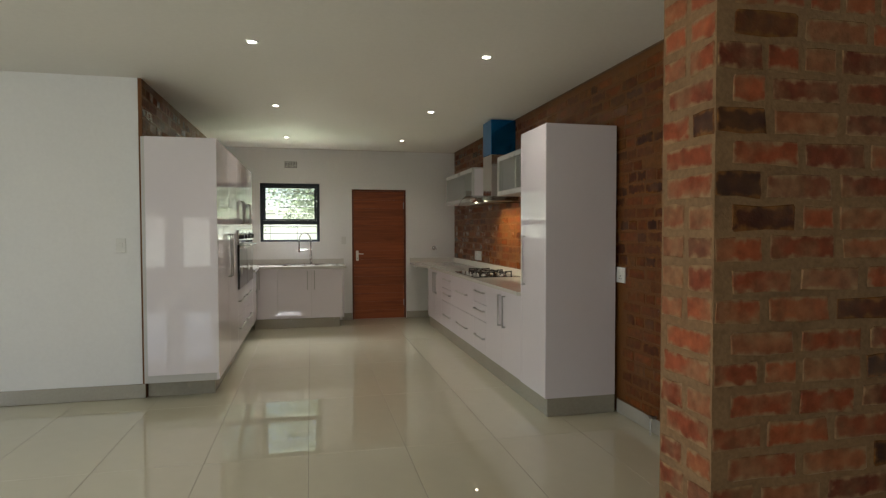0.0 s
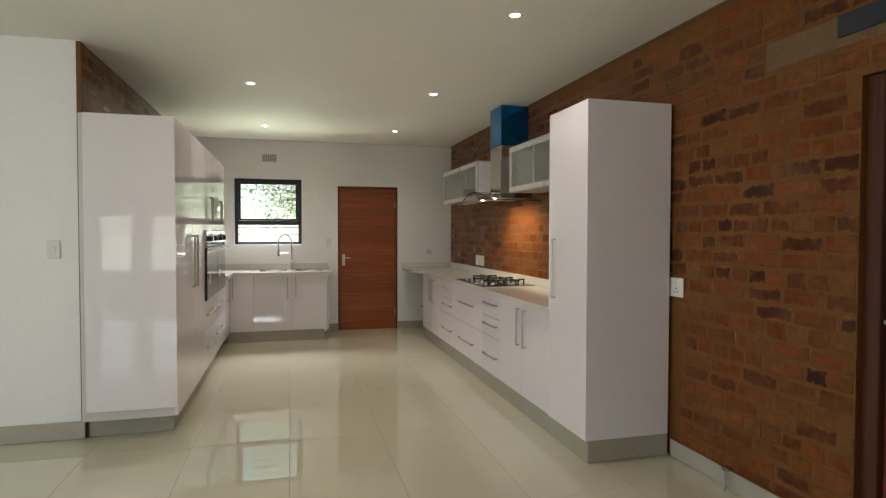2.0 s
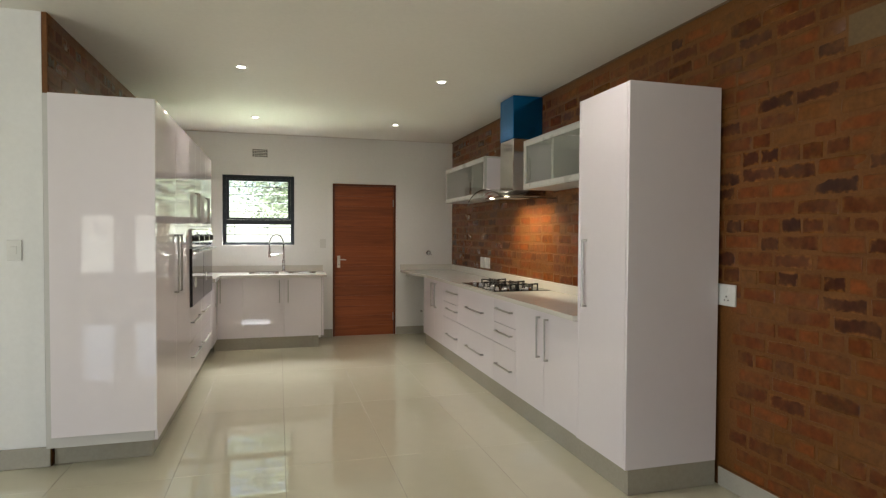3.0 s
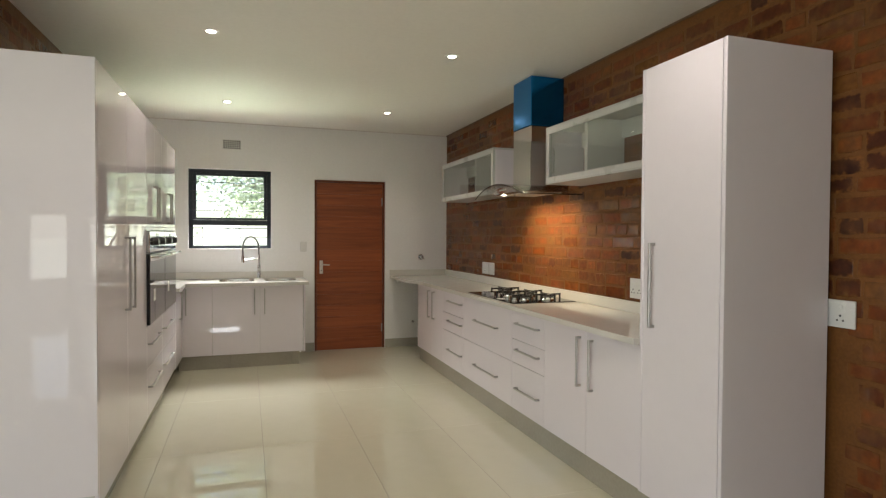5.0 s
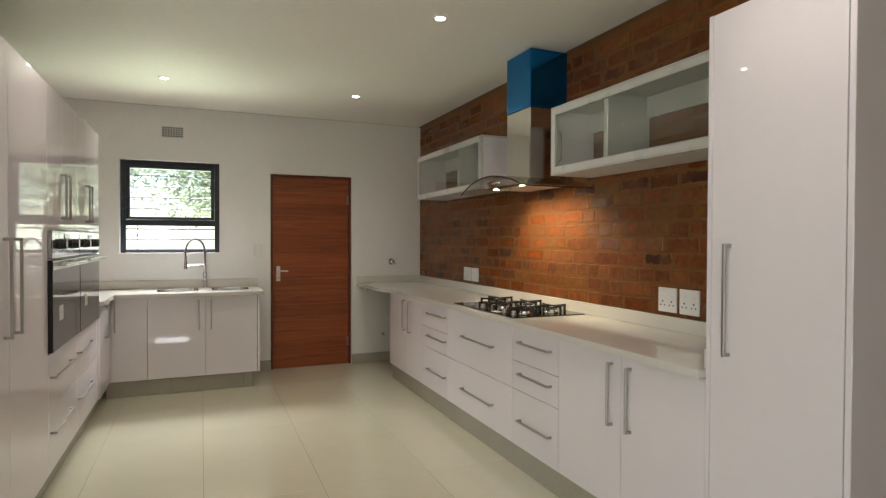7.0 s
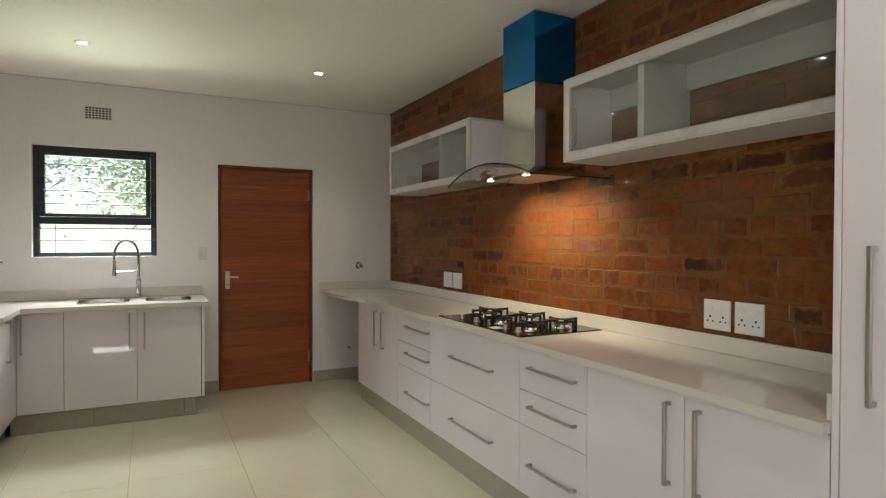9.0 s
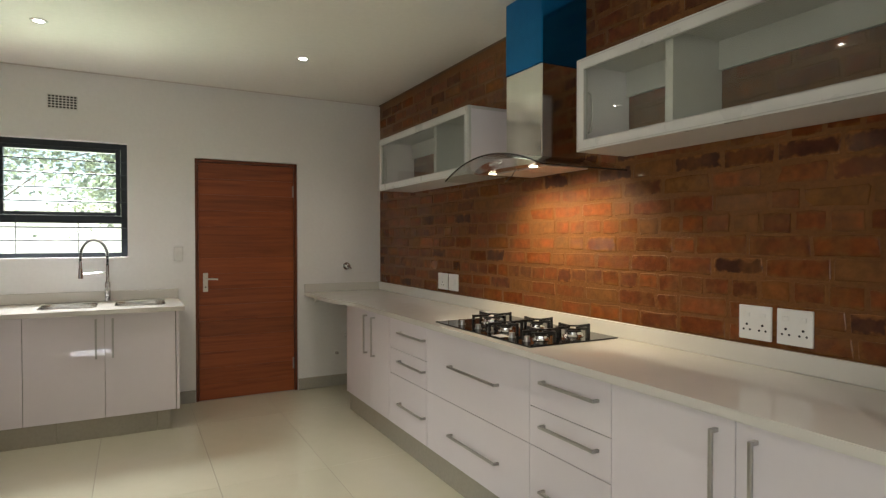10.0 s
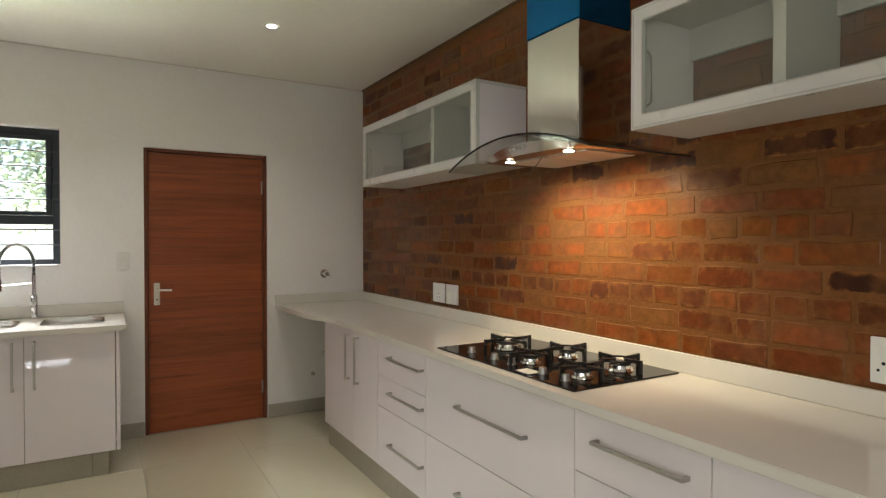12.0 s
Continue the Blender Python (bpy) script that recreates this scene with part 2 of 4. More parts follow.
CHROME = material("chrome", (0.78, 0.78, 0.78), 0.07, 1.0, vary=0.02, bump=0)
FILM = material("blue_protective_film", (0.008, 0.165, 0.44), 0.12, 0.85, vary=0.12, scale=3, fine=18, bump=0.12, bump_scale=14, dist=0.004)
BLACK = material("black_enamel", (0.012, 0.012, 0.012), 0.3, vary=0.2, bump=0.05)
BLACKGLASS = material("black_glass", (0.008, 0.008, 0.009), 0.04, vary=0.1, bump=0)
RUBBER = material("black_rubber", (0.02, 0.02, 0.022), 0.5, vary=0.2)
ALU = material("charcoal_aluminium", (0.018, 0.024, 0.034), 0.35, vary=0.15, bump=0.04)
PLASTIC = material("white_plastic", (0.78, 0.78, 0.75), 0.25, vary=0.02, bump=0)
PALEALU = material("pale_aluminium", (0.56, 0.56, 0.53), 0.3, vary=0.01, bump=0)
HOLE = material("dark_hole", (0.01, 0.01, 0.01), 0.8, vary=0.2, bump=0)
MORTAR_M = material("sealed_mortar", tuple(0.85 * c for c in MORTAR), 0.42, vary=0.25, scale=5, fine=70, bump=0.5, bump_scale=70, dist=0.004, rough_vary=0.12, spec=0.25)
CONCRETE = material("concrete_lintel", (0.165, 0.105, 0.048), 0.6, vary=0.2, scale=8, bump=0.4)
SLATE = material("slate_blue_steel", (0.025, 0.03, 0.045), 0.4, vary=0.2)
BRICK_ONE, BRICK_MANY = brick_material("clay_brick", True, light=0.78), brick_material("clay_brick_many", False, light=0.78)
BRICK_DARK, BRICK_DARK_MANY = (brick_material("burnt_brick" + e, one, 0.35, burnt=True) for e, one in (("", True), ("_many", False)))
BARE = (0.26, 0.155, 0.08)
BRICK_PIER, BRICK_PIER_MANY = brick_material("rough_brick", True, 0.6, 1.2, 0.15, (1.12, 1.08, 2.0), BARE), brick_material("rough_brick_many", False, 0.6, 1.2, 0.15, (1.12, 1.08, 2.0), BARE)
MORTAR_PIER = material("bare_mortar", BARE, 0.8, vary=0.25, scale=6, fine=70, bump=0.6, bump_scale=70, dist=0.005, spec=0.2)
DOORWOOD = wood_material("red_hardwood", (0.185, 0.040, 0.012), (0.35, 0.090, 0.025), 0, rough=0.40)
FRAMEWOOD = wood_material("dark_hardwood", (0.035, 0.011, 0.007), (0.10, 0.028, 0.013), 2)
FRAMERED = wood_material("hardwood_frame", (0.08, 0.02, 0.009), (0.19, 0.05, 0.018), 2)
SIDEWOOD = wood_material("red_hardwood_side", (0.075, 0.016, 0.008), (0.24, 0.055, 0.022), 1)
PANE = glass_material("window_glass", (0.96, 0.98, 0.97))
CABGLASS = glass_material("cabinet_glass", (0.93, 0.945, 0.915), milk=0.025)
HOODGLASS = glass_material("hood_glass", (0.91, 0.93, 0.91))
LED = glow_material("lamp_glow", (1.0, 0.93, 0.82), 10)
HOODLED = glow_material("hood_lamp_glow", (1.0, 0.86, 0.62), 5)
PAVING = material("pale_paving", (0.55, 0.56, 0.40), 0.85, vary=0.15, scale=2, bump=0.3)
GARDENWALL = material("white_garden_wall", (0.80, 0.79, 0.76), 0.8, vary=0.05, scale=1.5, bump=0.2)
LEAF = material("leaf", (0.16, 0.19, 0.135), 0.45, vary=0.45, scale=2.5, fine=15, bump=0)
BARK = material("bark", (0.13, 0.10, 0.075), 0.9, vary=0.3, scale=9, bump=0.6)

# ---- mesh helpers ----


def bx(bm, x0, x1, y0, y1, z0, z1, bevel=0.0, seg=1):
    """A box between two corners, its edges bevelled."""
    m = Matrix.LocRotScale(((x0 + x1) / 2, (y0 + y1) / 2, (z0 + z1) / 2), None, (abs(x1 - x0), abs(y1 - y0), abs(z1 - z0)))
    made = bmesh.ops.create_cube(bm, size=1, matrix=m)
    if bevel:
        edges = list({e for v in made["verts"] for e in v.link_edges})
        bmesh.ops.bevel(bm, geom=edges, offset=bevel, segments=seg, affect="EDGES", profile=0.5)


def rod(bm, p0, p1, r0, r1=None, seg=14):
    p0, p1 = Vector(p0), Vector(p1)
    d = p1 - p0
    m = Matrix.Translation((p0 + p1) / 2) @ d.to_track_quat("Z", "Y").to_matrix().to_4x4()
    bmesh.ops.create_cone(bm, cap_ends=True, segments=seg, radius1=r0, radius2=r0 if r1 is None else r1, depth=d.length, matrix=m)


def tube(bm, pts, r, seg=8):
    """A bent round rod through the points."""
    pts = [Vector(p) for p in pts]
    rings = []
    for k, p in enumerate(pts):
        d = (pts[min(k + 1, len(pts) - 1)] - pts[max(k - 1, 0)]).normalized()
        q = d.to_track_quat("Z", "Y")
        rings.append([bm.verts.new(p + q @ Vector((r * math.cos(a), r * math.sin(a), 0))) for a in (2 * math.pi * j / seg for j in range(seg))])
    for a, b in zip(rings, rings[1:]):
        for j in range(seg):
            bm.faces.new((a[j], a[(j + 1) % seg], b[(j + 1) % seg], b[j]))
    bm.faces.new(rings[0][::-1])
    bm.faces.new(rings[-1])


def prism(bm, outline, z0, z1):
    """An upright slab over an outline in plan."""
    lo, hi = [bm.verts.new((x, y, z0)) for x, y in outline], [bm.verts.new((x, y, z1)) for x, y in outline]
    n = len(outline)
    bm.faces.new(lo[::-1])
    bm.faces.new(hi)
    for k in range(n):
        bm.faces.new((lo[k], lo[(k + 1) % n], hi[(k + 1) % n], hi[k]))


def mesh_of(name, bm, mat, smooth=False):
    bmesh.ops.recalc_face_normals(bm, faces=bm.faces)
    me = bpy.data.meshes.new(name)
    bm.to_mesh(me)
    bm.free()
    me.materials.append(mat)
    if smooth:
        me.shade_smooth()
        me.set_sharp_from_angle(angle=radians(35))
    return me


def frame_mesh(x0, x1, y0, y1, z0, z1, w):
    """A flat rectangular frame, upright in the plane of y and z, of bar width w."""
    bm = bmesh.new()
    loops = [[bm.verts.new((x, y, z)) for y, z in ((a, c), (b_, c), (b_, d), (a, d))] for x in (x0, x1)
             for a, b_, c, d in ((y0, y1, z0, z1), (y0 + w, y1 - w, z0 + w, z1 - w))]
    for p, q in ((0, 1), (2, 3), (0, 2), (1, 3)):
        for k in range(4):
            bm.faces.new((loops[p][k], loops[p][(k + 1) % 4], loops[q][(k + 1) % 4], loops[q][k]))
    return bm


def thing(name, at, label, category, group="", kind=""):
    ob = tagged(new(name), label, category, group, kind)
    ob.location = at
    ob.empty_display_size = 0.1
    return ob


def part(name, bm, mat, parent, label="", smooth=False):
    """One mesh under a thing or a part; bm is in the world's coordinates."""
    ob = new(name, mesh_of(name, bm, mat, smooth))
    ob.parent = parent
    base, p = Vector((0, 0, 0)), parent
    while p:
        base, p = base + p.location, p.parent
    if parent.type == "EMPTY":
        ob.matrix_parent_inverse = Matrix.Translation(-base)
    if label:
        tagged(ob, label)
    return ob


def solid(name, bm, mat, label, category, group="", kind="", smooth=False):
    return tagged(new(name, mesh_of(name, bm, mat, smooth)), label, category, group, kind)


def boxes(*rows, bevel=0.0, seg=1):
    bm = bmesh.new()
    for r in rows:
        bx(bm, *r, bevel=bevel, seg=seg)
    return bm


# ---- the place: measures ----
XR, YB, H = 2.515, 10.955, 2.66            # face of the long brick wall, face of the end wall, ceiling
XL, YW = -1.13, 7.01                       # brick return behind the tall units, white wall beside them
WX0, WX1, WZ0, WZ1 = -0.525, 0.363, 1.23, 2.13   # window opening
DX0, DX1, DZ = 0.858, 1.715, 2.05          # back door opening
PX, PY0, PY1 = 1.274, 3.10, 3.34           # brick pier: end face, near and far face
RX0, RX1, RY0 = -5.0, 5.0, -3.0            # living room behind
SD0, SD1 = 3.66, 4.55                      # side door opening in the brick wall
T = 0.23

# ---- structure ----
solid("wall_back", boxes((XL - T, WX0, YB, YB + T, 0, H), (WX0, WX1, YB, YB + T, 0, WZ0), (WX0, WX1, YB, YB + T, WZ1, H),
                         (WX1, DX0, YB, YB + T, 0, H), (DX0, DX1, YB, YB + T, DZ, H), (DX1, XR + T, YB, YB + T, 0, H)),
      PAINT, "white painted plaster wall with window and door", "wall", kind="structure")
wall_right = solid("wall_right", boxes((XR + 0.002, XR + T, SD1, YB, 0, H), (XR + 0.002, XR + T, SD0, SD1, DZ, H), (XR + 0.002, XR + T, PY1, SD0, 0, H)),
                   MORTAR_M, "sealed red and brown clay brick wall", "wall", kind="structure")
wall_return = solid("wall_return", boxes((XL - T, XL - 0.002, YW + T, YB, 0, H), (XL - 0.03, XL - 0.002, YW + 0.004, YW + T, 0, H)),
                    MORTAR_M, "brown brick wall behind tall white units", "wall", kind="structure")
solid("wall_white", boxes((RX0, XL - 0.03, YW, YW + T, 0, H)), PAINT, "plain white painted plaster wall", "wall", kind="structure")
wall_pier = solid("wall_pier", boxes((PX + 0.0025, RX1, PY0 + 0.0025, PY1, 0, H)), MORTAR_PIER, "rough red clay brick pier between two rooms", "wall", kind="structure")
solid("wall_living_right", boxes((RX1, RX1 + T, RY0 - T, PY1, 0, H)), PAINT, "white painted living room wall", "wall", kind="structure")
solid("wall_living_left", boxes((RX0 - T, RX0, RY0 - T, 0.7, 0, H), (RX0 - T, RX0, 3.7, YW + T, 0, H), (RX0 - T, RX0, 0.7, 3.7, 2.25, H)),
      PAINT, "white living room wall with added wide opening", "wall", kind="structure")
solid("wall_living_rear", boxes((RX0, -3.75, RY0 - T, RY0, 0, H), (-3.75, -3.15, RY0 - T, RY0, 1.75, H), (-3.75, -3.15, RY0 - T, RY0, 0, 0.55), (-3.15, -2.75, RY0 - T, RY0, 0, H),
                                (-2.75, -2.15, RY0 - T, RY0, 1.75, H), (-2.75, -2.15, RY0 - T, RY0, 0, 0.55), (-2.15, -1.1, RY0 - T, RY0, 0, H),
                                (-1.1, -0.1, RY0 - T, RY0, 1.76, H), (-1.1, -0.1, RY0 - T, RY0, 0, 1.5), (-0.1, RX1, RY0 - T, RY0, 0, H)),
      PAINT, "white living room wall with garden openings", "wall", kind="structure")
solid("ceiling", boxes((RX0 - T, RX1 + T, RY0 - T, YW, H, H + 0.2), (XL - T, XR + T, YW, YB + T, H, H + 0.2)), CEIL,
      "smooth off-white painted ceiling", "ceiling", kind="structure")
# thin solid strips paint the shade line where the ceiling board meets the walls
solid("trim", boxes((XL, XR, YB - 0.006, YB - 0.002, H - 0.009, H - 0.001)), material("pale_shade_line", (0.70, 0.66, 0.62), 0.8),
      "narrow pale strip drawn as a shadow line under the ceiling", "trim", kind="structure")
solid("trim", boxes((XR - 0.012, XR - 0.004, PY1, YB - 0.01, H - 0.012, H - 0.001)), material("brown_shade_line", (0.16, 0.10, 0.06), 0.8, vary=0.2),
      "narrow brown strip drawn as a shadow line over the brick wall", "trim", kind="structure")
solid("baseboard", boxes((0.70, DX0 - 0.004, YB - 0.014, YB - 0.002, 0.003, 0.105), (DX1 + 0.004, XR, YB - 0.014, YB - 0.002, 0.003, 0.105),
                         bevel=0.002), SKIRT, "grey-beige tiled skirting along the end wall", "skirting", kind="structure")
solid("baseboard", boxes((RX0, XL - 0.005, YW - 0.014, YW - 0.002, 0.003, 0.12), bevel=0.002), SKIRT,
      "grey-beige tiled skirting along the white wall", "skirting", kind="structure")
solid("baseboard", boxes((XR - 0.012, XR - 0.001, SD1 + 0.02, 5.76, 0.003, 0.108), bevel=0.002), SKIRT,
      "grey-beige tiled skirting along the brick wall", "skirting", kind="structure")
solid("baseboard", boxes((XR - 0.011, XR - 0.001, SD1 + 0.02, 5.76, 0.109, 0.116)), MORTAR_M, "brown grout bead over the skirting", "skirting", kind="structure")

# ---- floor: long polished tiles ----
floor = solid("floor", boxes((RX0 - T, RX1 + T, RY0 - T, YW, -0.15, -0.0012), (XL - T, XR + T, YW, YB + T, -0.15, -0.0012)), GROUT,
              "cream polished porcelain tile floor", "floor", kind="structure")
TX, TW, TY, TL, J = 0.197, 0.613, 5.42, 1.222, 0.0026
JY = 0.001


def tile_mesh(w, l):
    bm = bmesh.new()
    bx(bm, -w / 2, w / 2, -l / 2, l / 2, -0.01, 0.0, bevel=0.0012)
    return mesh_of("tile", bm, TILE)


full_tile, rest_tiles = tile_mesh(TW - J, TL - JY), bmesh.new()
for i in range(-9, 9):
    for j in range(-7, 6):
        x0, y0 = TX + i * TW, TY + j * TL
        x1, y1 = min(x0 + TW, XR if y0 > PY1 - 0.3 else RX1), min(y0 + TL, YB if x0 > XL - 0.4 else YW)
        x0 = max(x0, RX0)
        if x1 - x0 < 0.02 or y1 - y0 < 0.02 or y0 < RY0 - 0.5:
            continue
        if x0 > XL - 0.7 and y0 > 2.6 and x1 - x0 > TW - 0.01 and y1 - y0 > TL - 0.01:
            t_ob = new("tile", full_tile)
            t_ob.parent, t_ob.location = floor, ((x0 + x1) / 2, (y0 + y1) / 2, 0)
        else:
            bx(rest_tiles, x0 + J / 2, x1 - J / 2, y0 + JY / 2, y1 - JY / 2, -0.01, 0.0)
tagged(part("tiles", rest_tiles, TILE, floor, "cream polished floor tiles"), kind="stuff")

# ---- back window ----
win = thing("window_1", ((WX0 + WX1) / 2, YB + 0.1, WZ0), "charcoal aluminium window with burglar bars over the sink", "window", kind="structure")
fy0, fy1 = YB + 0.075, YB + 0.135
f0 = 0.045
part("window_frame", boxes((WX0, WX0 + f0, fy0, fy1, WZ0, WZ1), (WX1 - f0, WX1, fy0, fy1, WZ0, WZ1), (WX0 + f0, WX1 - f0, fy0, fy1, WZ0, WZ0 + 0.035),
                           (WX0 + f0, WX1 - f0, fy0, fy1, WZ1 - f0, WZ1), (WX0 + f0, WX1 - f0, fy0, fy1, 1.495, 1.555), bevel=0.003), ALU, win)
sx0, sx1, sz0, sz1 = WX0 + f0 + 0.002, WX1 - f0 - 0.002, 1.557, WZ1 - f0 - 0.002
part("sash", boxes((sx0, sx0 + 0.034, fy0 - 0.012, fy1 - 0.01, sz0, sz1), (sx1 - 0.034, sx1, fy0 - 0.012, fy1 - 0.01, sz0, sz1),
                   (sx0 + 0.034, sx1 - 0.034, fy0 - 0.012, fy1 - 0.01, sz0, sz0 + 0.026), (sx0 + 0.034, sx1 - 0.034, fy0 - 0.012, fy1 - 0.01, sz1 - 0.03, sz1),
                   bevel=0.003), ALU, win, "top-hung opening sash")
for z0, z1 in ((sz0 + 0.02, sz1 - 0.02), (WZ0 + 0.03, 1.5)):
    p = part("pane", boxes((WX0 + 0.04, WX1 - 0.04, YB + 0.10, YB + 0.105, z0, z1)), PANE, win, "clear glass")
    p.visible_shadow = False
for z in (1.98, 1.877, 1.768, 1.662, 1.462, 1.362):
    b = bmesh.new()
    rod(b, (WX0 + 0.004, YB + 0.045, z), (WX1 - 0.004, YB + 0.045, z), 0.0055, seg=8)
    part("burglar_bar", b, ALU, win)
for x in (-0.385, 0.02):
    b = bmesh.new()
    rod(b, (x, YB + 0.155, 1.26), (x, YB + 0.155, 1.5), 0.004, seg=6)
    part("burglar_bar", b, ALU, win)
solid("window_sill", boxes((WX0 - 0.05, WX1 + 0.05, YB + 0.136, YB + T + 0.48, WZ0 - 0.06, WZ0 - 0.025), bevel=0.004), CONCRETE,
      "plain outside window sill", "sill", kind="structure")

# ---- back door ----
door = thing("door_1", ((DX0 + DX1) / 2, YB, 0), "closed red-brown hardwood plank back door", "door", kind="structure")
part("door_frame", boxes((DX0 + 0.002, DX0 + 0.027, YB + 0.012, YB + 0.10, 0, DZ - 0.002), (DX1 - 0.027, DX1 - 0.002, YB + 0.012, YB + 0.10, 0, DZ - 0.002),
                         (DX0 + 0.027, DX1 - 0.027, YB + 0.012, YB + 0.10, DZ - 0.027, DZ - 0.002), bevel=0.003), FRAMERED, door, "dark hardwood frame")
# unseen board added behind the planks to keep daylight out of their joints
part("core_board", boxes((DX0 + 0.0272, DX1 - 0.0272, YB + 0.045, YB + 0.066, 0.0005, DZ - 0.0272)), FRAMEWOOD, door)
lz0, lz1, planks = 0.0015, DZ - 0.030, 15
for k in range(planks):
    h = (lz1 - lz0) / planks
    part("plank", boxes((DX0 + 0.030, DX1 - 0.030, YB + 0.03, YB + 0.0445, lz0 + k * h + 0.0005, lz0 + (k + 1) * h - 0.0005), bevel=0.0007), DOORWOOD, door)
b = boxes((DX0 + 0.062, DX0 + 0.102, YB + 0.022, YB + 0.030, 0.925, 1.085), bevel=0.003)
part("lock_plate", b, SATIN, door, "satin nickel lock plate")
b = bmesh.new()
rod(b, (DX0 + 0.082, YB + 0.024, 1.035), (DX0 + 0.082, YB - 0.022, 1.035), 0.009)
tube(b, [(DX0 + 0.082, YB - 0.02, 1.035), (DX0 + 0.12, YB - 0.024, 1.035), (DX0 + 0.175, YB - 0.022, 1.032)], 0.008)
part("door_handle", b, SATIN, door, "satin nickel lever", smooth=True)
b = bmesh.new()
rod(b, (DX0 + 0.082, YB + 0.0225, 0.965), (DX0 + 0.082, YB + 0.0205, 0.965), 0.006)
part("keyhole", b, HOLE, door)
for z in (0.25, 1.80):
    b = bmesh.new()
    rod(b, (DX1 - 0.036, YB + 0.02, z - 0.05), (DX1 - 0.036, YB + 0.02, z + 0.05), 0.007)
    part("hinge", b, NICKEL, door)

# ---- side door in the brick wall ----
sdoor = thing("door_2", (XR, (SD0 + SD1) / 2, 0), "closed dark red hardwood side door in brick wall", "door", kind="structure")
part("door_frame", boxes((XR + 0.03, XR + 0.13, SD1 - 0.075, SD1 - 0.002, 0, DZ - 0.002), (XR + 0.03, XR + 0.13, SD0 + 0.002, SD0 + 0.075, 0, DZ - 0.002),
                         (XR + 0.03, XR + 0.13, SD0 + 0.075, SD1 - 0.075, DZ - 0.06, DZ - 0.002), bevel=0.004), FRAMEWOOD, sdoor, "dark hardwood frame")
for k in range(planks):
    h = (DZ - 0.07) / planks
    part("plank", boxes((XR + 0.06, XR + 0.10, SD0 + 0.078, SD1 - 0.078, 0.006 + k * h + 0.001, 0.006 + (k + 1) * h - 0.001), bevel=0.003), SIDEWOOD, sdoor)
part("lock_plate", boxes((XR + 0.052, XR + 0.06, SD1 - 0.135, SD1 - 0.095, 0.925, 1.085), bevel=0.003), NICKEL, sdoor, "satin nickel lock plate")
b = bmesh.new()
rod(b, (XR + 0.055, SD1 - 0.115, 1.035), (XR + 0.01, SD1 - 0.115, 1.035), 0.009)
tube(b, [(XR + 0.012, SD1 - 0.115, 1.035), (XR + 0.008, SD1 - 0.15, 1.035), (XR + 0.01, SD1 - 0.215, 1.033)], 0.008)
part("door_handle", b, NICKEL, sdoor, "satin nickel lever", smooth=True)
solid("lintel", boxes((XR + 0.001, XR + 0.02, 3.40, 5.06, 2.195, 2.335), bevel=0.004), CONCRETE, "greenish concrete lintel over the side door", "lintel", kind="structure")
solid("cover_plate", boxes((XR - 0.012, XR + 0.0005, 3.45, 4.66, 2.237, 2.332), bevel=0.003), SLATE, "dark slate-blue steel cover plate on lintel", "plate")

# ---- garden openings of the living room: aluminium window, unseen left sliding door added ----


def sliding_door(name, x0, x1, y, along_x=True):
    d = thing(name, ((x0 + x1) / 2, y, 0) if along_x else (y, (x0 + x1) / 2, 0), "unseen charcoal aluminium glazed sliding door", "door", kind="structure")
    n = 3 if x1 - x0 > 2.6 else 2
    for k in range(n + 1):
        u = x0 + (x1 - x0) * k / n
        u0, u1 = max(x0, u - 0.03), min(x1, u + 0.03)
        row = (u0, u1, y - 0.03, y + 0.03, 0, 2.25) if along_x else (y - 0.03, y + 0.03, u0, u1, 0, 2.25)
        part("stile", boxes(row, bevel=0.003), ALU, d)
    for z0, z1 in ((0.0, 0.06), (2.19, 2.25)):
        row = (x0, x1, y - 0.028, y + 0.028, z0, z1) if along_x else (y - 0.028, y + 0.028, x0, x1, z0, z1)
        part("rail", boxes(row, bevel=0.003), ALU, d)
    return d


rear_win = thing("window_2", (-0.6, RY0 - 0.12, 1.5), "narrow charcoal aluminium window in living room wall", "window", kind="structure")
for row in ((-1.1, -1.06), (-0.62, -0.58), (-0.14, -0.1)):
    part("stile", boxes((*row, RY0 - 0.15, RY0 - 0.1, 1.5, 1.76), bevel=0.003), ALU, rear_win)
for row in ((1.5, 1.535), (1.725, 1.76)):
    part("rail", boxes((-1.1, -0.1, RY0 - 0.148, RY0 - 0.102, *row), bevel=0.003), ALU, rear_win)
sliding_door("door_3", 0.7, 3.7, RX0 - 0.12, along_x=False)

# ---- kitchen units ----
GAP = 0.0015


def placer(side, face):
    """Maps along the run, depth behind the front, height to a box row."""
    def row(u0, u1, d0, d1, z0, z1):
        if side == "right":
            return (face + d0, face + d1, u0, u1, z0, z1)
        if side == "left":
            return (face - d1, face - d0, u0, u1, z0, z1)
        return (u0, u1, face + d0, face + d1, z0, z1)
    return row


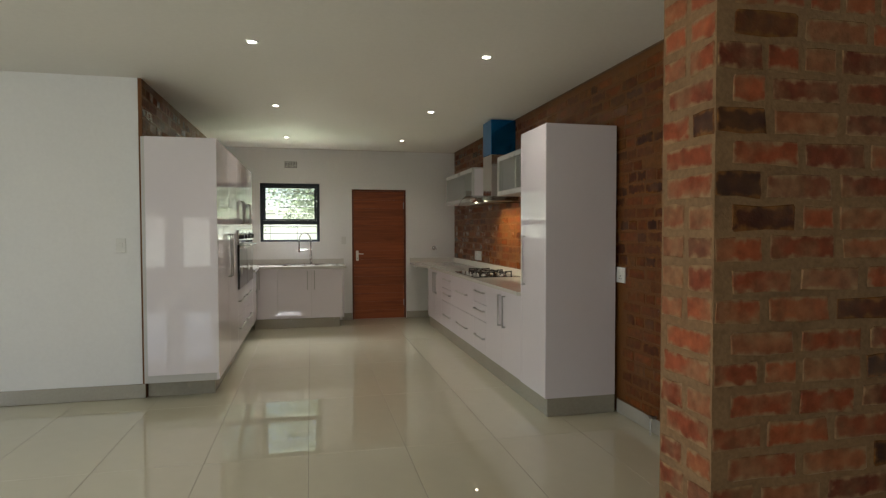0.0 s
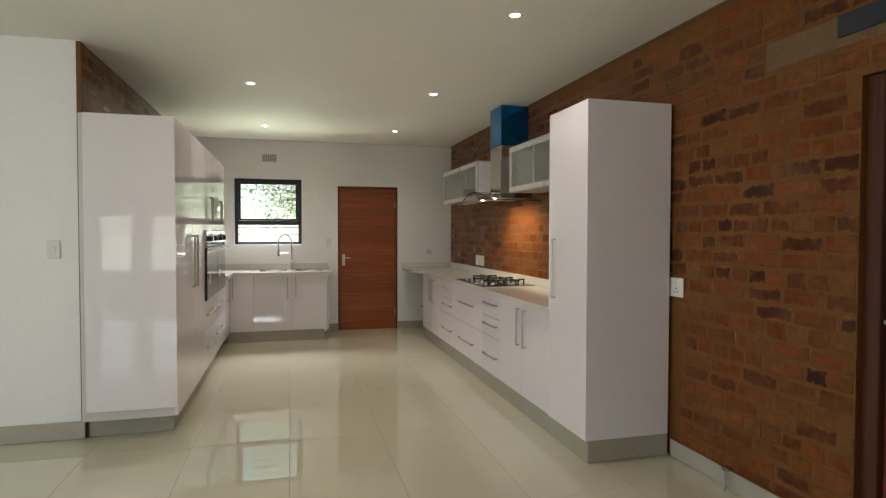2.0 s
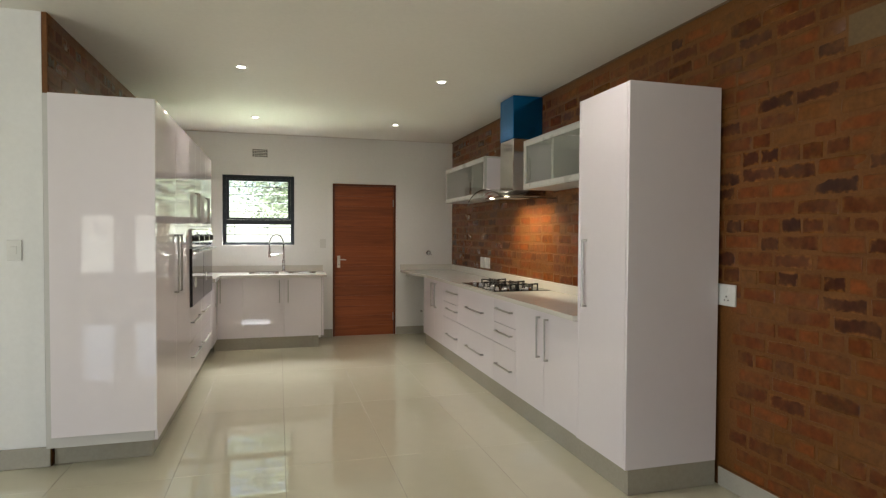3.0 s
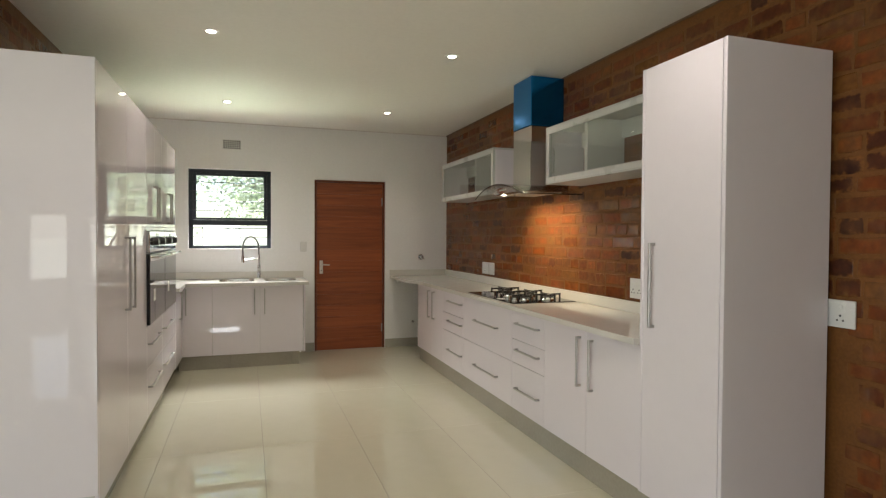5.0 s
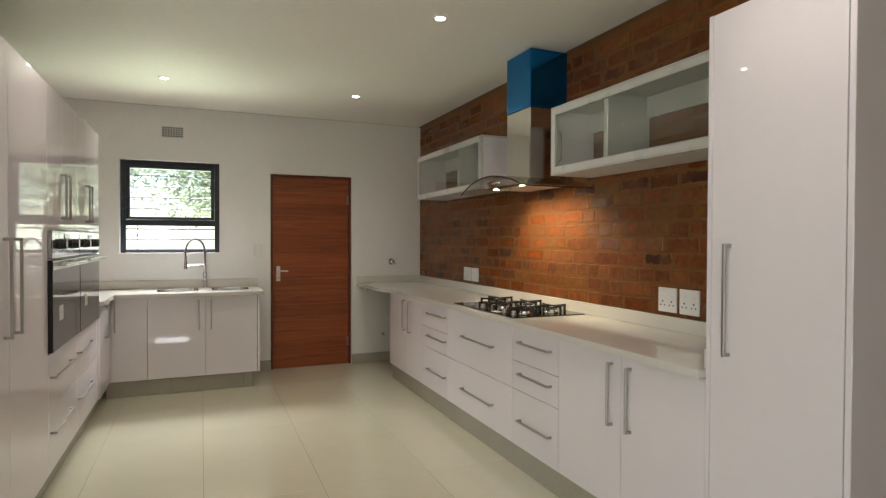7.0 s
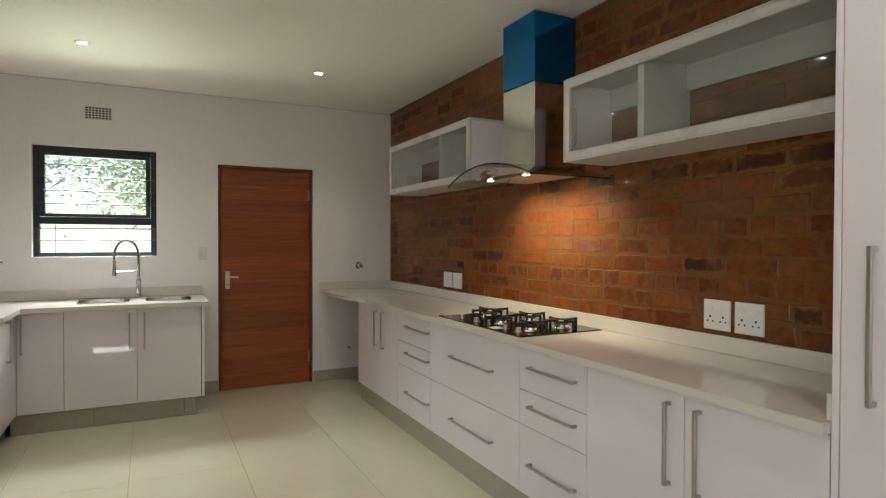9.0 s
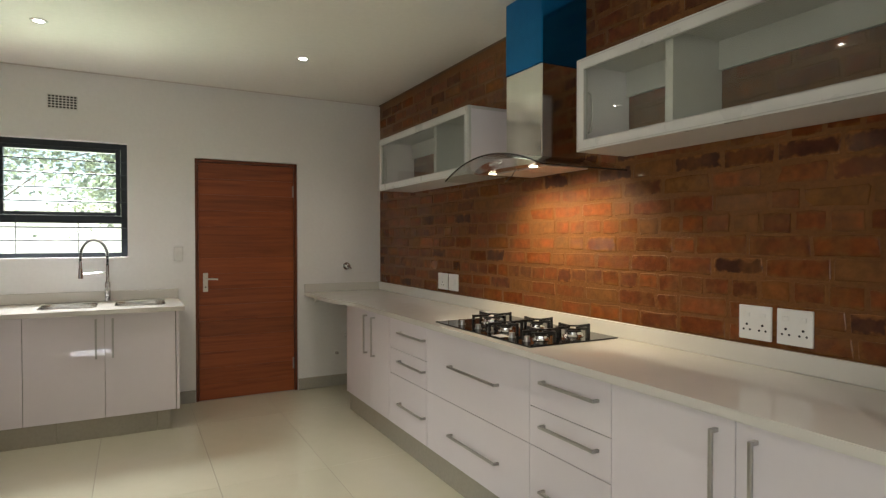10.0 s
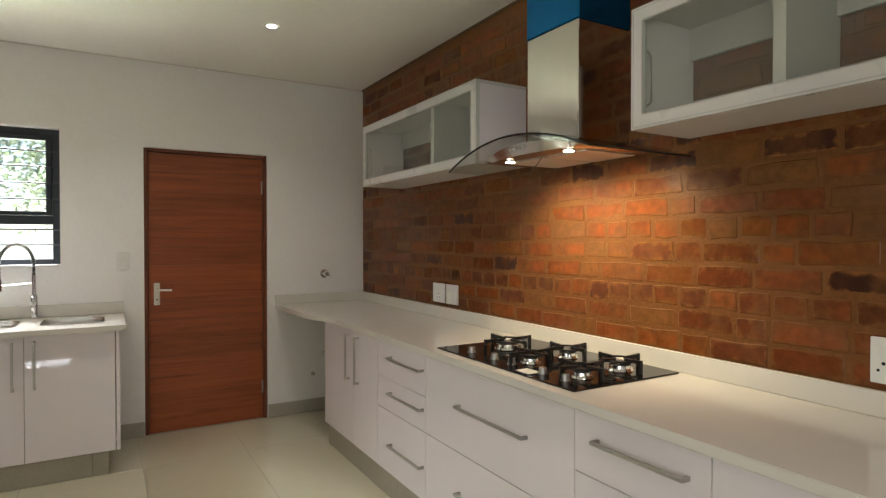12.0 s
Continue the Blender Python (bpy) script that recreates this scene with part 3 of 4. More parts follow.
def bar_handle(row, u, z, length, upright, parent):
    """Square bar handle on two posts, centred at u, z on a front."""
    bm, t, off, hl = bmesh.new(), 0.006, 0.034, length / 2
    if upright:
        bx(bm, *row(u - t, u + t, -off, -off + 2 * t, z - hl, z + hl), bevel=0.0015)
        for s in (-1, 1):
            bx(bm, *row(u - t, u + t, -off + 2 * t, -0.0005, z + s * (hl - t) - t, z + s * (hl - t) + t))
    else:
        bx(bm, *row(u - hl, u + hl, -off, -off + 2 * t, z - t, z + t), bevel=0.0015)
        for s in (-1, 1):
            bx(bm, *row(u + s * (hl - t) - t, u + s * (hl - t) + t, -off + 2 * t, -0.0005, z - t, z + t))
    return part("handle", bm, NICKEL, parent, "satin nickel bar handle")


def unit(name, label, category, side, face, u0, u1, z0, z1, depth, fronts, group):
    """A cabinet: carcass, and fronts of (kind, u0, u1, z0, z1, handle), handle being (u, z, length, upright)."""
    row = placer(side, face)
    r = row(u0, u1, 0, depth, z0, z1)
    ob = thing(name, ((r[0] + r[1]) / 2, (r[2] + r[3]) / 2, z0), label, category, group)
    part("body", boxes(row(u0 + 0.0005, u1 - 0.0005, 0.021, depth, z0, z1), bevel=0.001), CARCASS, ob)
    for kind, a, b_, c, d, handle in fronts:
        f = part(kind, boxes(row(a + GAP, b_ - GAP, 0, 0.019, c + GAP, d - GAP), bevel=0.0016, seg=2), LACQUER, ob)
        if handle:
            bar_handle(row, *handle, f)
    return ob


def side_panel(name, rows, label, category, mat=LACQUER):
    return solid(name, boxes(*rows, bevel=0.0015), mat, label, category)


def plinth(*rows, label):
    """Plinth boards standing on the floor, one part each."""
    ob = thing("plinth", ((rows[0][0] + rows[0][1]) / 2, (rows[0][2] + rows[0][3]) / 2, 0.001), label, "plinth")
    for r in rows:
        part("board", boxes(r, bevel=0.0015), PLINTH, ob)
    return ob


ZB, ZT, CT = 0.14, 0.853, 0.888      # bottoms of the units, tops of base units, worktop
FX = 1.925                            # fronts of the long run
DEP = XR - FX - 0.012
G1 = "white gloss units along the brick wall"

# tall unit
tall = thing("tall_cabinet", (2.2, 6.04, ZB), "tall white gloss larder cabinet against brick wall", "cabinet", G1)
rowR = placer("right", 1.918)
part("body", boxes(rowR(5.786, 6.270, 0.021, 0.570, ZB, 2.188), bevel=0.001), CARCASS, tall)
part("side_panel", boxes(rowR(5.765, 5.785, 0.0, 0.572, ZB - 0.002, 2.19), bevel=0.002), LACQUER, tall)
part("side_panel", boxes(rowR(6.271, 6.290, 0.0, 0.590, ZB - 0.002, 2.19), bevel=0.002), LACQUER, tall)
f = part("door", boxes(rowR(5.788, 6.268, 0.0, 0.019, ZB, 2.188), bevel=0.0016, seg=2), LACQUER, tall)
bar_handle(rowR, 6.188, 1.157, 0.40, True, f)

zA, zM = 0.645, 0.475


def three_drawers(u0, u1, hu, hl):
    return [("drawer_front", u0, u1, zA, ZT, (hu, 0.767, hl, False)), ("drawer_front", u0, u1, zM, zA, (hu, 0.58, hl, False)),
            ("drawer_front", u0, u1, ZB, zM, (hu, 0.304, hl, False))]


unit("base_cabinet", "white gloss base cabinet with two doors beside larder", "cabinet", "right", FX, 6.295, 7.258, ZB, ZT, DEP,
     [("door", 6.295, 6.767, ZB, ZT, (6.703, 0.665, 0.29, True)), ("door", 6.767, 7.258, ZB, ZT, (6.828, 0.665, 0.29, True))], G1)
unit("drawer_cabinet", "white gloss three-drawer cabinet", "cabinet", "right", FX, 7.258, 7.75, ZB, ZT, DEP, three_drawers(7.258, 7.75, 7.485, 0.332), G1)
unit("drawer_cabinet", "wide white gloss two-drawer cabinet under hob", "cabinet", "right", FX, 7.75, 8.757, ZB, ZT, DEP,
     [("drawer_front", 7.75, 8.757, zM, ZT, (8.222, 0.678, 0.467, False)), ("drawer_front", 7.75, 8.757, ZB, zM, (8.222, 0.303, 0.467, False))], G1)
unit("drawer_cabinet", "white gloss three-drawer cabinet", "cabinet", "right", FX, 8.757, 9.32, ZB, ZT, DEP, three_drawers(8.757, 9.32, 8.955, 0.365), G1)
unit("base_cabinet", "white gloss base cabinet beside open appliance space", "cabinet", "right", FX, 9.32, 10.19, ZB, ZT, DEP,
     [("door", 9.32, 9.672, ZB, ZT, (9.597, 0.67, 0.285, True)), ("door", 9.672, 10.19, ZB, ZT, (9.749, 0.67, 0.285, True))], G1)
side_panel("end_panel", [(FX, XR - 0.012, 10.192, 10.21, ZB, ZT)], "white gloss end panel of base run", "panel")
plinth((FX + 0.012, FX + 0.028, 5.783, 10.15, 0.001, ZB - 0.002), (FX + 0.012, 2.49, 5.768, 5.782, 0.001, ZB - 0.002), (FX + 0.012, XR - 0.012, 10.151, 10.166, 0.001, ZB - 0.002), label="grey gloss plinth under the long run")

# sink run
FY = 10.305
G2 = "white gloss units under the sink"
rowS = placer("back", FY)
unit("base_cabinet", "white gloss corner base cabinet beside sink", "cabinet", "back", FY, -0.52, -0.242, ZB, ZT, 0.62,
     [("door", -0.52, -0.242, ZB, ZT, (-0.49, 0.70, 0.27, True))], G2)
unit("sink_cabinet", "white gloss sink cabinet with two doors", "cabinet", "back", FY, -0.242, 0.668, ZB, ZT, 0.62,
     [("door", -0.242, 0.224, ZB, ZT, (0.172, 0.69, 0.27, True)), ("door", 0.224, 0.668, ZB, ZT, (0.272, 0.69, 0.27, True))], G2)
side_panel("end_panel", [(0.671, 0.692, FY, YB - 0.002, ZB, ZT)], "white gloss end panel of sink run", "panel")
plinth((-0.56, -0.06, FY + 0.012, FY + 0.028, 0.001, ZB - 0.002), (-0.058, 0.545, FY + 0.012, FY + 0.028, 0.001, ZB - 0.002), (0.547, 0.63, FY + 0.012, FY + 0.028, 0.001, ZB - 0.002), (0.616, 0.63, FY + 0.030, YB - 0.016, 0.001, ZB - 0.002), label="grey tiled plinth under the sink run")

# tall run with ovens
FL, ZL, ZLT = -0.527, 0.16, 2.157
G3 = "tall white gloss units with ovens"
rowL = placer("left", FL)
side_panel("end_panel", [(-1.07, FL, 6.818, 6.838, 0.224, ZLT)], "large white gloss end panel of tall units", "panel")
unit("tall_cabinet", "tall white gloss pantry cabinet with two doors", "cabinet", "left", FL, 6.84, 8.15, ZL, ZLT, 0.575,
     [("door", 6.84, 7.51, ZL, ZLT, (7.44, 1.17, 0.40, True)), ("door", 7.51, 8.15, ZL, ZLT, (7.58, 1.17, 0.40, True))], G3)
unit("oven_cabinet", "tall white gloss oven housing with deep drawers", "cabinet", "left", FL, 8.15, 9.735, ZL, ZLT, 0.575,
     [("door", 8.15, 8.517, 1.415, ZLT, (8.465, 1.60, 0.25, True)), ("door", 8.517, 8.885, 1.415, ZLT, (8.57, 1.60, 0.25, True)),
      ("door", 8.885, 9.252, 1.415, ZLT, (9.20, 1.60, 0.25, True)), ("door", 9.252, 9.62, 1.415, ZLT, (9.305, 1.60, 0.25, True)), ("filler", 9.62, 9.735, ZL, ZLT, None),
      ("drawer_front", 8.15, 8.885, 0.49, 0.775, (8.42, 0.655, 0.48, False)), ("drawer_front", 8.885, 9.62, 0.49, 0.775, (9.12, 0.655, 0.48, False)),
      ("drawer_front", 8.15, 8.885, ZL, 0.49, (8.42, 0.37, 0.48, False)), ("drawer_front", 8.885, 9.62, ZL, 0.49, (9.12, 0.37, 0.48, False))], G3)
side_panel("end_panel", [(XL + 0.025, FL, 9.737, 9.755, ZL, ZLT)], "white gloss end panel between ovens and worktop", "panel")
unit("base_cabinet", "white gloss corner base cabinet beside oven housing", "cabinet", "left", FL, 9.757, 10.30, ZB, ZT, 0.575,
     [("door", 9.757, 10.30, ZB, ZT, (10.02, 0.70, 0.27, True))], G3)
side_panel("filler_panel", [(FL - 0.02, FL + 0.0055, 10.3015, FY + 0.018, ZB, ZT)], "narrow white gloss filler in the corner", "panel")
plinth((FL - 0.079, FL - 0.065, 7.05, 10.34, 0.001, 0.155), (XL + 0.006, FL - 0.065, 7.032, 7.048, 0.001, 0.222), label="grey gloss plinth under the tall units")


def oven(y0, y1):
    o = thing("oven", (FL - 0.25, (y0 + y1) / 2, 0.78), "built-in stainless and black glass oven", "oven", "pair of ovens")
    part("body", boxes(rowL(y0 + 0.01, y1 - 0.01, 0.024, 0.5, 0.79, 1.40)), STEEL, o)
    part("control_panel", boxes(rowL(y0 + 0.003, y1 - 0.003, -0.018, 0.018, 1.262, 1.409), bevel=0.003), OVENSTEEL, o, "stainless control panel")
    part("display", boxes(rowL((y0 + y1) / 2 - 0.07, (y0 + y1) / 2 + 0.07, -0.0205, -0.0185, 1.35, 1.392)), BLACKGLASS, o, "black display")
    for u in (y0 + 0.19, y1 - 0.19):
        bm = bmesh.new()
        rod(bm, (FL + 0.0185, u, 1.337), (FL + 0.050, u, 1.337), 0.030, 0.025, seg=20)
        part("knob", bm, BLACK, o, "black control knob", smooth=True)
    d = part("oven_door", boxes(rowL(y0 + 0.003, y1 - 0.003, -0.02, 0.018, 0.782, 1.256), bevel=0.004), BLACKGLASS, o, "dark mirror-glass door")
    part("door_trim", boxes(rowL(y0 + 0.003, y1 - 0.003, -0.024, -0.0205, 1.205, 1.254), bevel=0.001), STEEL, d)
    bm = bmesh.new()
    rod(bm, (FL + 0.062, y0 + 0.05, 1.232), (FL + 0.062, y1 - 0.05, 1.232), 0.010, seg=12)
    for u in (y0 + 0.09, y1 - 0.09):
        rod(bm, (FL + 0.024, u, 1.232), (FL + 0.06, u, 1.232), 0.007, seg=8)
    part("handle", bm, STEEL, d, "stainless bar handle", smooth=True)
    part("sticker", boxes(rowL(y0 + 0.15, y0 + 0.24, -0.0215, -0.0202, 0.93, 1.01)), PLASTIC, d, "small white paper sticker")


oven(8.155, 8.883)
oven(8.887, 9.615)

# ---- worktops ----
WT0 = ZT + 0.003


def rounded(x0, x1, y0, y1, r, seg=5):
    pts = []
    for cx, cy, a0 in ((x1 - r, y1 - r, 0), (x0 + r, y1 - r, 90), (x0 + r, y0 + r, 180), (x1 - r, y0 + r, 270)):
        pts += [(cx + r * math.cos(radians(a0 + 90 * k / seg)), cy + r * math.sin(radians(a0 + 90 * k / seg))) for k in range(seg + 1)]
    return pts


b = bmesh.new()
prism(b, [(1.888, 6.292), (1.888, 9.90), (1.87, 9.98), (1.805, 10.20), (1.795, 10.28), (1.775, YB - 0.002), (XR - 0.003, YB - 0.002), (XR - 0.003, 6.292)], WT0, CT)
bmesh.ops.bevel(b, geom=[e for e in b.edges if abs(e.verts[0].co.z - e.verts[1].co.z) < 1e-4], offset=0.003, segments=2, affect="EDGES")
top = solid("worktop", b, STONE, "long white quartz worktop along brick wall", "worktop")
part("upstand", boxes((XR - 0.022, XR - 0.003, 6.292, YB - 0.021, CT + 0.0005, 0.962), bevel=0.002), STONE, top)
part("upstand", boxes((1.775, XR - 0.003, YB - 0.02, YB - 0.002, CT + 0.0005, 0.962), bevel=0.002), STONE, top)
part("upstand", boxes((1.93, XR - 0.024, 6.2925, 6.310, CT + 0.0005, 0.962), bevel=0.002), STONE, top)
solid("bracket", boxes((1.86, 1.90, YB - 0.07, YB - 0.002, 0.80, WT0 - 0.001), bevel=0.004), PLASTIC, "white wall bracket under worktop", "bracket")
SX = [(-0.185, 0.165), (0.282, 0.612)]
SY0, SY1 = 10.45, 10.82
b = bmesh.new()
xe, y0, y1 = 0.727, FY - 0.035, YB - 0.002
for r in ((XL + 0.01, xe, y0, SY0), (XL + 0.01, xe, SY1, y1), (XL + 0.01, SX[0][0], SY0, SY1), (SX[0][1], SX[1][0], SY0, SY1), (SX[1][1], xe, SY0, SY1)):
    bx(b, r[0], r[1], r[2], r[3], WT0, CT)
bx(b, XL + 0.01, FL + 0.035, 9.757, y0, WT0, CT)
bmesh.ops.remove_doubles(b, verts=b.verts, dist=0.0002)
top2 = solid("worktop", b, STONE, "white quartz corner worktop with double sink", "worktop")
part("upstand", boxes((XL + 0.01, 0.727, YB - 0.02, YB - 0.002, CT + 0.0005, 0.965), bevel=0.002), STONE, top2)
sink = thing("sink", (0.21, 10.63, 0.70), "stainless double-bowl sink under the worktop", "sink")
for x0, x1 in SX:
    b = bmesh.new()
    loops = []
    for inset, z in ((0.0, CT + 0.0015), (0.004, CT + 0.0015), (0.005, CT - 0.03), (0.012, 0.72), (0.05, 0.70)):
        loops.append([b.verts.new((x, y, z)) for x, y in rounded(x0 - 0.004 + inset, x1 + 0.004 - inset, SY0 - 0.004 + inset, SY1 + 0.004 - inset, 0.075)])
    for a, c in zip(loops, loops[1:]):
        for k in range(len(a)):
            b.faces.new((a[k], a[(k + 1) % len(a)], c[(k + 1) % len(c)], c[k]))
    b.faces.new(loops[-1])
    bowl = part("bowl", b, STEEL, sink, "brushed stainless bowl", smooth=True)
    b = bmesh.new()
    rod(b, ((x0 + x1) / 2, 10.66, 0.7005), ((x0 + x1) / 2, 10.66, 0.704), 0.04, seg=20)
    part("drain", b, CHROME, bowl)
    # quartz corner fillets around the rounded bowl
    for cx, cy, sxn, syn in ((x0, SY0, 1, 1), (x1, SY0, -1, 1), (x0, SY1, 1, -1), (x1, SY1, -1, -1)):
        b = bmesh.new()
        pts = [(cx, cy)] + [(cx + sxn * 0.07 * (1 - math.sin(radians(a))), cy + syn * 0.07 * (1 - math.cos(radians(a)))) for a in range(0, 91, 15)]
        prism(b, pts if sxn * syn < 0 else pts[::-1], WT0, CT)
        part("cutout_corner", b, STONE, top2)

# spring tap
tap = thing("tap", (0.225, 10.87, CT), "chrome pull-down spring tap on worktop", "tap")
b = bmesh.new()
rod(b, (0.225, 10.87, CT), (0.225, 10.87, CT + 0.012), 0.028, seg=20)
rod(b, (0.225, 10.87, CT + 0.012), (0.225, 10.87, 1.04), 0.021, seg=18)
rod(b, (0.225, 10.87, 1.04), (0.225, 10.87, 1.17), 0.013, seg=14)
part("body", b, CHROME, tap, smooth=True)
arc = [(0.225, 10.87, 1.17)] + [(0.138 + 0.087 * math.cos(radians(a)), 10.87 - 0.05 * (1 - math.cos(radians(a))) / 2, 1.24 + 0.125 * math.sin(radians(a))) for a in range(0, 181, 12)] + [(0.051, 10.82, 1.19)]
b = bmesh.new()
tube(b, arc, 0.0095, seg=10)
hose = part("hose", b, RUBBER, tap, "black flexible hose", smooth=True)
coil = []
for k in range(len(arc) - 1):
    p, q = Vector(arc[k]), Vector(arc[k + 1])
    d = (q - p).normalized()
    u = Vector((0, 1, 0))
    v = d.cross(u).normalized()
    for s in range(16):
        a = 2 * math.pi * s / 8
        coil.append(p.lerp(q, s / 16) + 0.0115 * (u * math.cos(a) + v * math.sin(a)))
b = bmesh.new()
tube(b, coil, 0.0022, seg=4)
part("spring", b, NICKEL, hose, "dark steel coil spring", smooth=True)
b = bmesh.new()
rod(b, (0.051, 10.82, 1.20), (0.051, 10.82, 1.15), 0.012, seg=14)
rod(b, (0.051, 10.82, 1.15), (0.051, 10.82, 1.075), 0.015, 0.019, seg=16)
part("spray_head", b, CHROME, tap, smooth=True)
b = bmesh.new()
rod(b, (0.225, 10.87, 1.115), (0.065, 10.825, 1.105), 0.006, seg=8)
part("support_arm", b, CHROME, tap, smooth=True)
b = bmesh.new()
rod(b, (0.225, 10.85, 0.985), (0.225, 10.815, 0.99), 0.016, seg=14)
rod(b, (0.225, 10.818, 0.99), (0.225, 10.79, 1.035), 0.005, seg=8)
part("lever", b, CHROME, tap, smooth=True)

# ---- gas hob ----
HX0, HX1, HY0, HY1 = 1.94, 2.468, 7.77, 8.675
hz = CT + 0.007
hob = thing("gas_hob", ((HX0 + HX1) / 2, (HY0 + HY1) / 2, CT), "black glass five-burner gas hob on worktop", "hob")
part("glass_plate", boxes((HX0, HX1, HY0, HY1, CT + 0.0005, hz), bevel=0.002), BLACKGLASS, hob)
BURN = [(2.21, 8.49, 0.056, 0.125), (2.305, 8.20, 0.040, 0.10), (2.315, 7.92, 0.046, 0.10), (2.10, 8.19, 0.036, 0.10), (2.10, 7.90, 0.036, 0.10)]
for x, y, r, a in BURN:
    b = bmesh.new()
    rod(b, (x, y, hz), (x, y, hz + 0.008), r + 0.006, r + 0.002, seg=24)
    rod(b, (x, y, hz + 0.008), (x, y, hz + 0.020), r * 0.88, r * 0.84, seg=24)
    burner = part("burner", b, CHROME, hob, "polished aluminium burner ring", smooth=True)
    b = bmesh.new()
    rod(b, (x, y, hz + 0.020), (x, y, hz + 0.028), r * 0.92, r * 0.78, seg=24)
    part("cap", b, BLACK, burner, "black enamel cap", smooth=True)
gz = hz + 0.042
for x, y, r, a in BURN:
    t = 0.0055
    b = bmesh.new()
    tube(b, [(x + a * 0.62 * math.cos(radians(q)), y + a * 0.62 * math.sin(radians(q)), gz - 0.004) for q in range(0, 361, 30)], 0.0045, seg=6)
    support = part("pan_support", b, BLACK, hob, "cast-iron pan support")
    for turn in range(4):
        # an arm bent down into a foot, cut from one bar
        side = [(0.026, gz - 0.006), (a - t, gz - 0.006), (a - t, hz), (a + t, hz), (a + t, gz + 0.009), (a - 2 * t, gz + 0.007), (0.026, gz + 0.005)]
        b = bmesh.new()
        m = Matrix.Translation((x, y, 0)) @ Matrix.Rotation(turn * math.pi / 2, 4, "Z")
        lo, hi = ([b.verts.new(m @ Vector((u, w, z))) for u, z in side] for w in (-t, t))
        b.faces.new(lo[::-1])
        b.faces.new(hi)
        for k in range(7):
            b.faces.new((lo[k], lo[(k + 1) % 7], hi[(k + 1) % 7], hi[k]))
        part("prong", b, BLACK, support)
for y in (8.49, 8.32, 8.20, 8.01, 7.89):
    b = bmesh.new()
    rod(b, (2.012, y, hz), (2.012, y, hz + 0.005), 0.019, seg=18)
    rod(b, (2.012, y, hz + 0.005), (2.012, y, hz + 0.024), 0.0155, 0.0145, seg=18)
    part("knob", b, NICKEL, hob, "satin steel knob", smooth=True)
part("sticker", boxes((1.958, 2.018, 8.03, 8.108, hz + 0.0004, hz + 0.0012)), PLASTIC, hob, "white paper sticker")

# ---- chimney hood ----
HC = 8.211
hood = thing("cooker_hood", (2.3, HC, 1.70), "stainless chimney hood with curved glass canopy", "cooker hood")
part("chimney", boxes((2.222, XR - 0.002, 8.052, 8.370, 1.775, 2.261), bevel=0.006, seg=3), POLISHED, hood, "polished stainless chimney")
part("chimney_upper", boxes((2.2195, XR - 0.002, 8.0495, 8.3725, 2.262, 2.652), bevel=0.006, seg=3), FILM, hood, "upper chimney still in blue protective film")
GW, GA = 0.45, 0.094


def canopy_z(v):
    return 1.70 + GA * (1 - v * v)


def canopy_x(v):
    return 1.986 + 0.012 * v * v


b = bmesh.new()
N = 28
grid = []
for k in range(N + 1):
    v = -1 + 2 * k / N
    grid.append([[b.verts.new((x, HC + GW * v, canopy_z(v) + dz)) for dz in (0, 0.007)] for x in (canopy_x(v), (canopy_x(v) + XR) / 2, XR - 0.004)])
for a, c in zip(grid, grid[1:]):
    for s in (0, 1):
        b.faces.new((a[s][1], a[s + 1][1], c[s + 1][1], c[s][1]))
        b.faces.new((a[s][0], c[s][0], c[s + 1][0], a[s + 1][0]))
    b.faces.new((a[0][0], a[0][1], c[0][1], c[0][0]))
    b.faces.new((a[2][0], c[2][0], c[2][1], a[2][1]))
for g in (grid[0], grid[-1]):
    for s in (0, 1):
        b.faces.new((g[s][0], g[s + 1][0], g[s + 1][1], g[s][1]))
canopy = part("glass_canopy", b, HOODGLASS, hood, "curved smoked glass canopy", smooth=True)
b = bmesh.new()
tube(b, [(canopy_x(-1 + 2 * k / N), HC + GW * (-1 + 2 * k / N), canopy_z(-1 + 2 * k / N) + 0.0035) for k in range(N + 1)], 0.0042, seg=6)
for k in (0,):
    v = -1 + 2 * k / N
    tube(b, [(canopy_x(v), HC + GW * v, canopy_z(v) + 0.0035), (XR - 0.005, HC + GW * v, canopy_z(v) + 0.0035)], 0.004, seg=6)
part("glass_edge", b, BLACKGLASS, canopy, "dark polished glass edge", smooth=True)
# curved stainless body below the glass
b = bmesh.new()
BW, ZU = 0.305, 1.733
front = []
for k in range(21):
    v = -1 + 2 * k / 20
    yy, zt, xx = HC + BW * v, ZU + 0.004 + 0.040 * (1 - v * v), 2.05 + 0.05 * v * v
    front.append((b.verts.new((xx + 0.02, yy, ZU)), b.verts.new((xx, yy, zt)), b.verts.new((XR - 0.006, yy, zt)), b.verts.new((XR - 0.006, yy, ZU))))
for a, c in zip(front, front[1:]):
    for q in range(4):
        b.faces.new((a[q], a[(q + 1) % 4], c[(q + 1) % 4], c[q]))
for g in (front[0], front[-1]):
    b.faces.new(g)
body = part("body", b, STEEL, hood, "curved stainless body", smooth=True)
FILTER = material("grease_filter_mesh", (0.66, 0.62, 0.55), 0.45, 0.6, vary=0.1, scale=20, fine=220, bump=0.3)
for y0, y1 in ((HC - 0.235, HC - 0.008), (HC + 0.008, HC + 0.235)):
    part("grease_filter", boxes((2.19, 2.46, y0, y1, ZU - 0.005, ZU - 0.0005), bevel=0.002), FILTER, body, "metal mesh grease filter")
for k in range(4):
    b = bmesh.new()
    y = HC + 0.05 - k * 0.024
    rod(b, (2.046, y, 1.756), (2.066, y, 1.756), 0.006, seg=12)
    part("button", b, NICKEL, body)
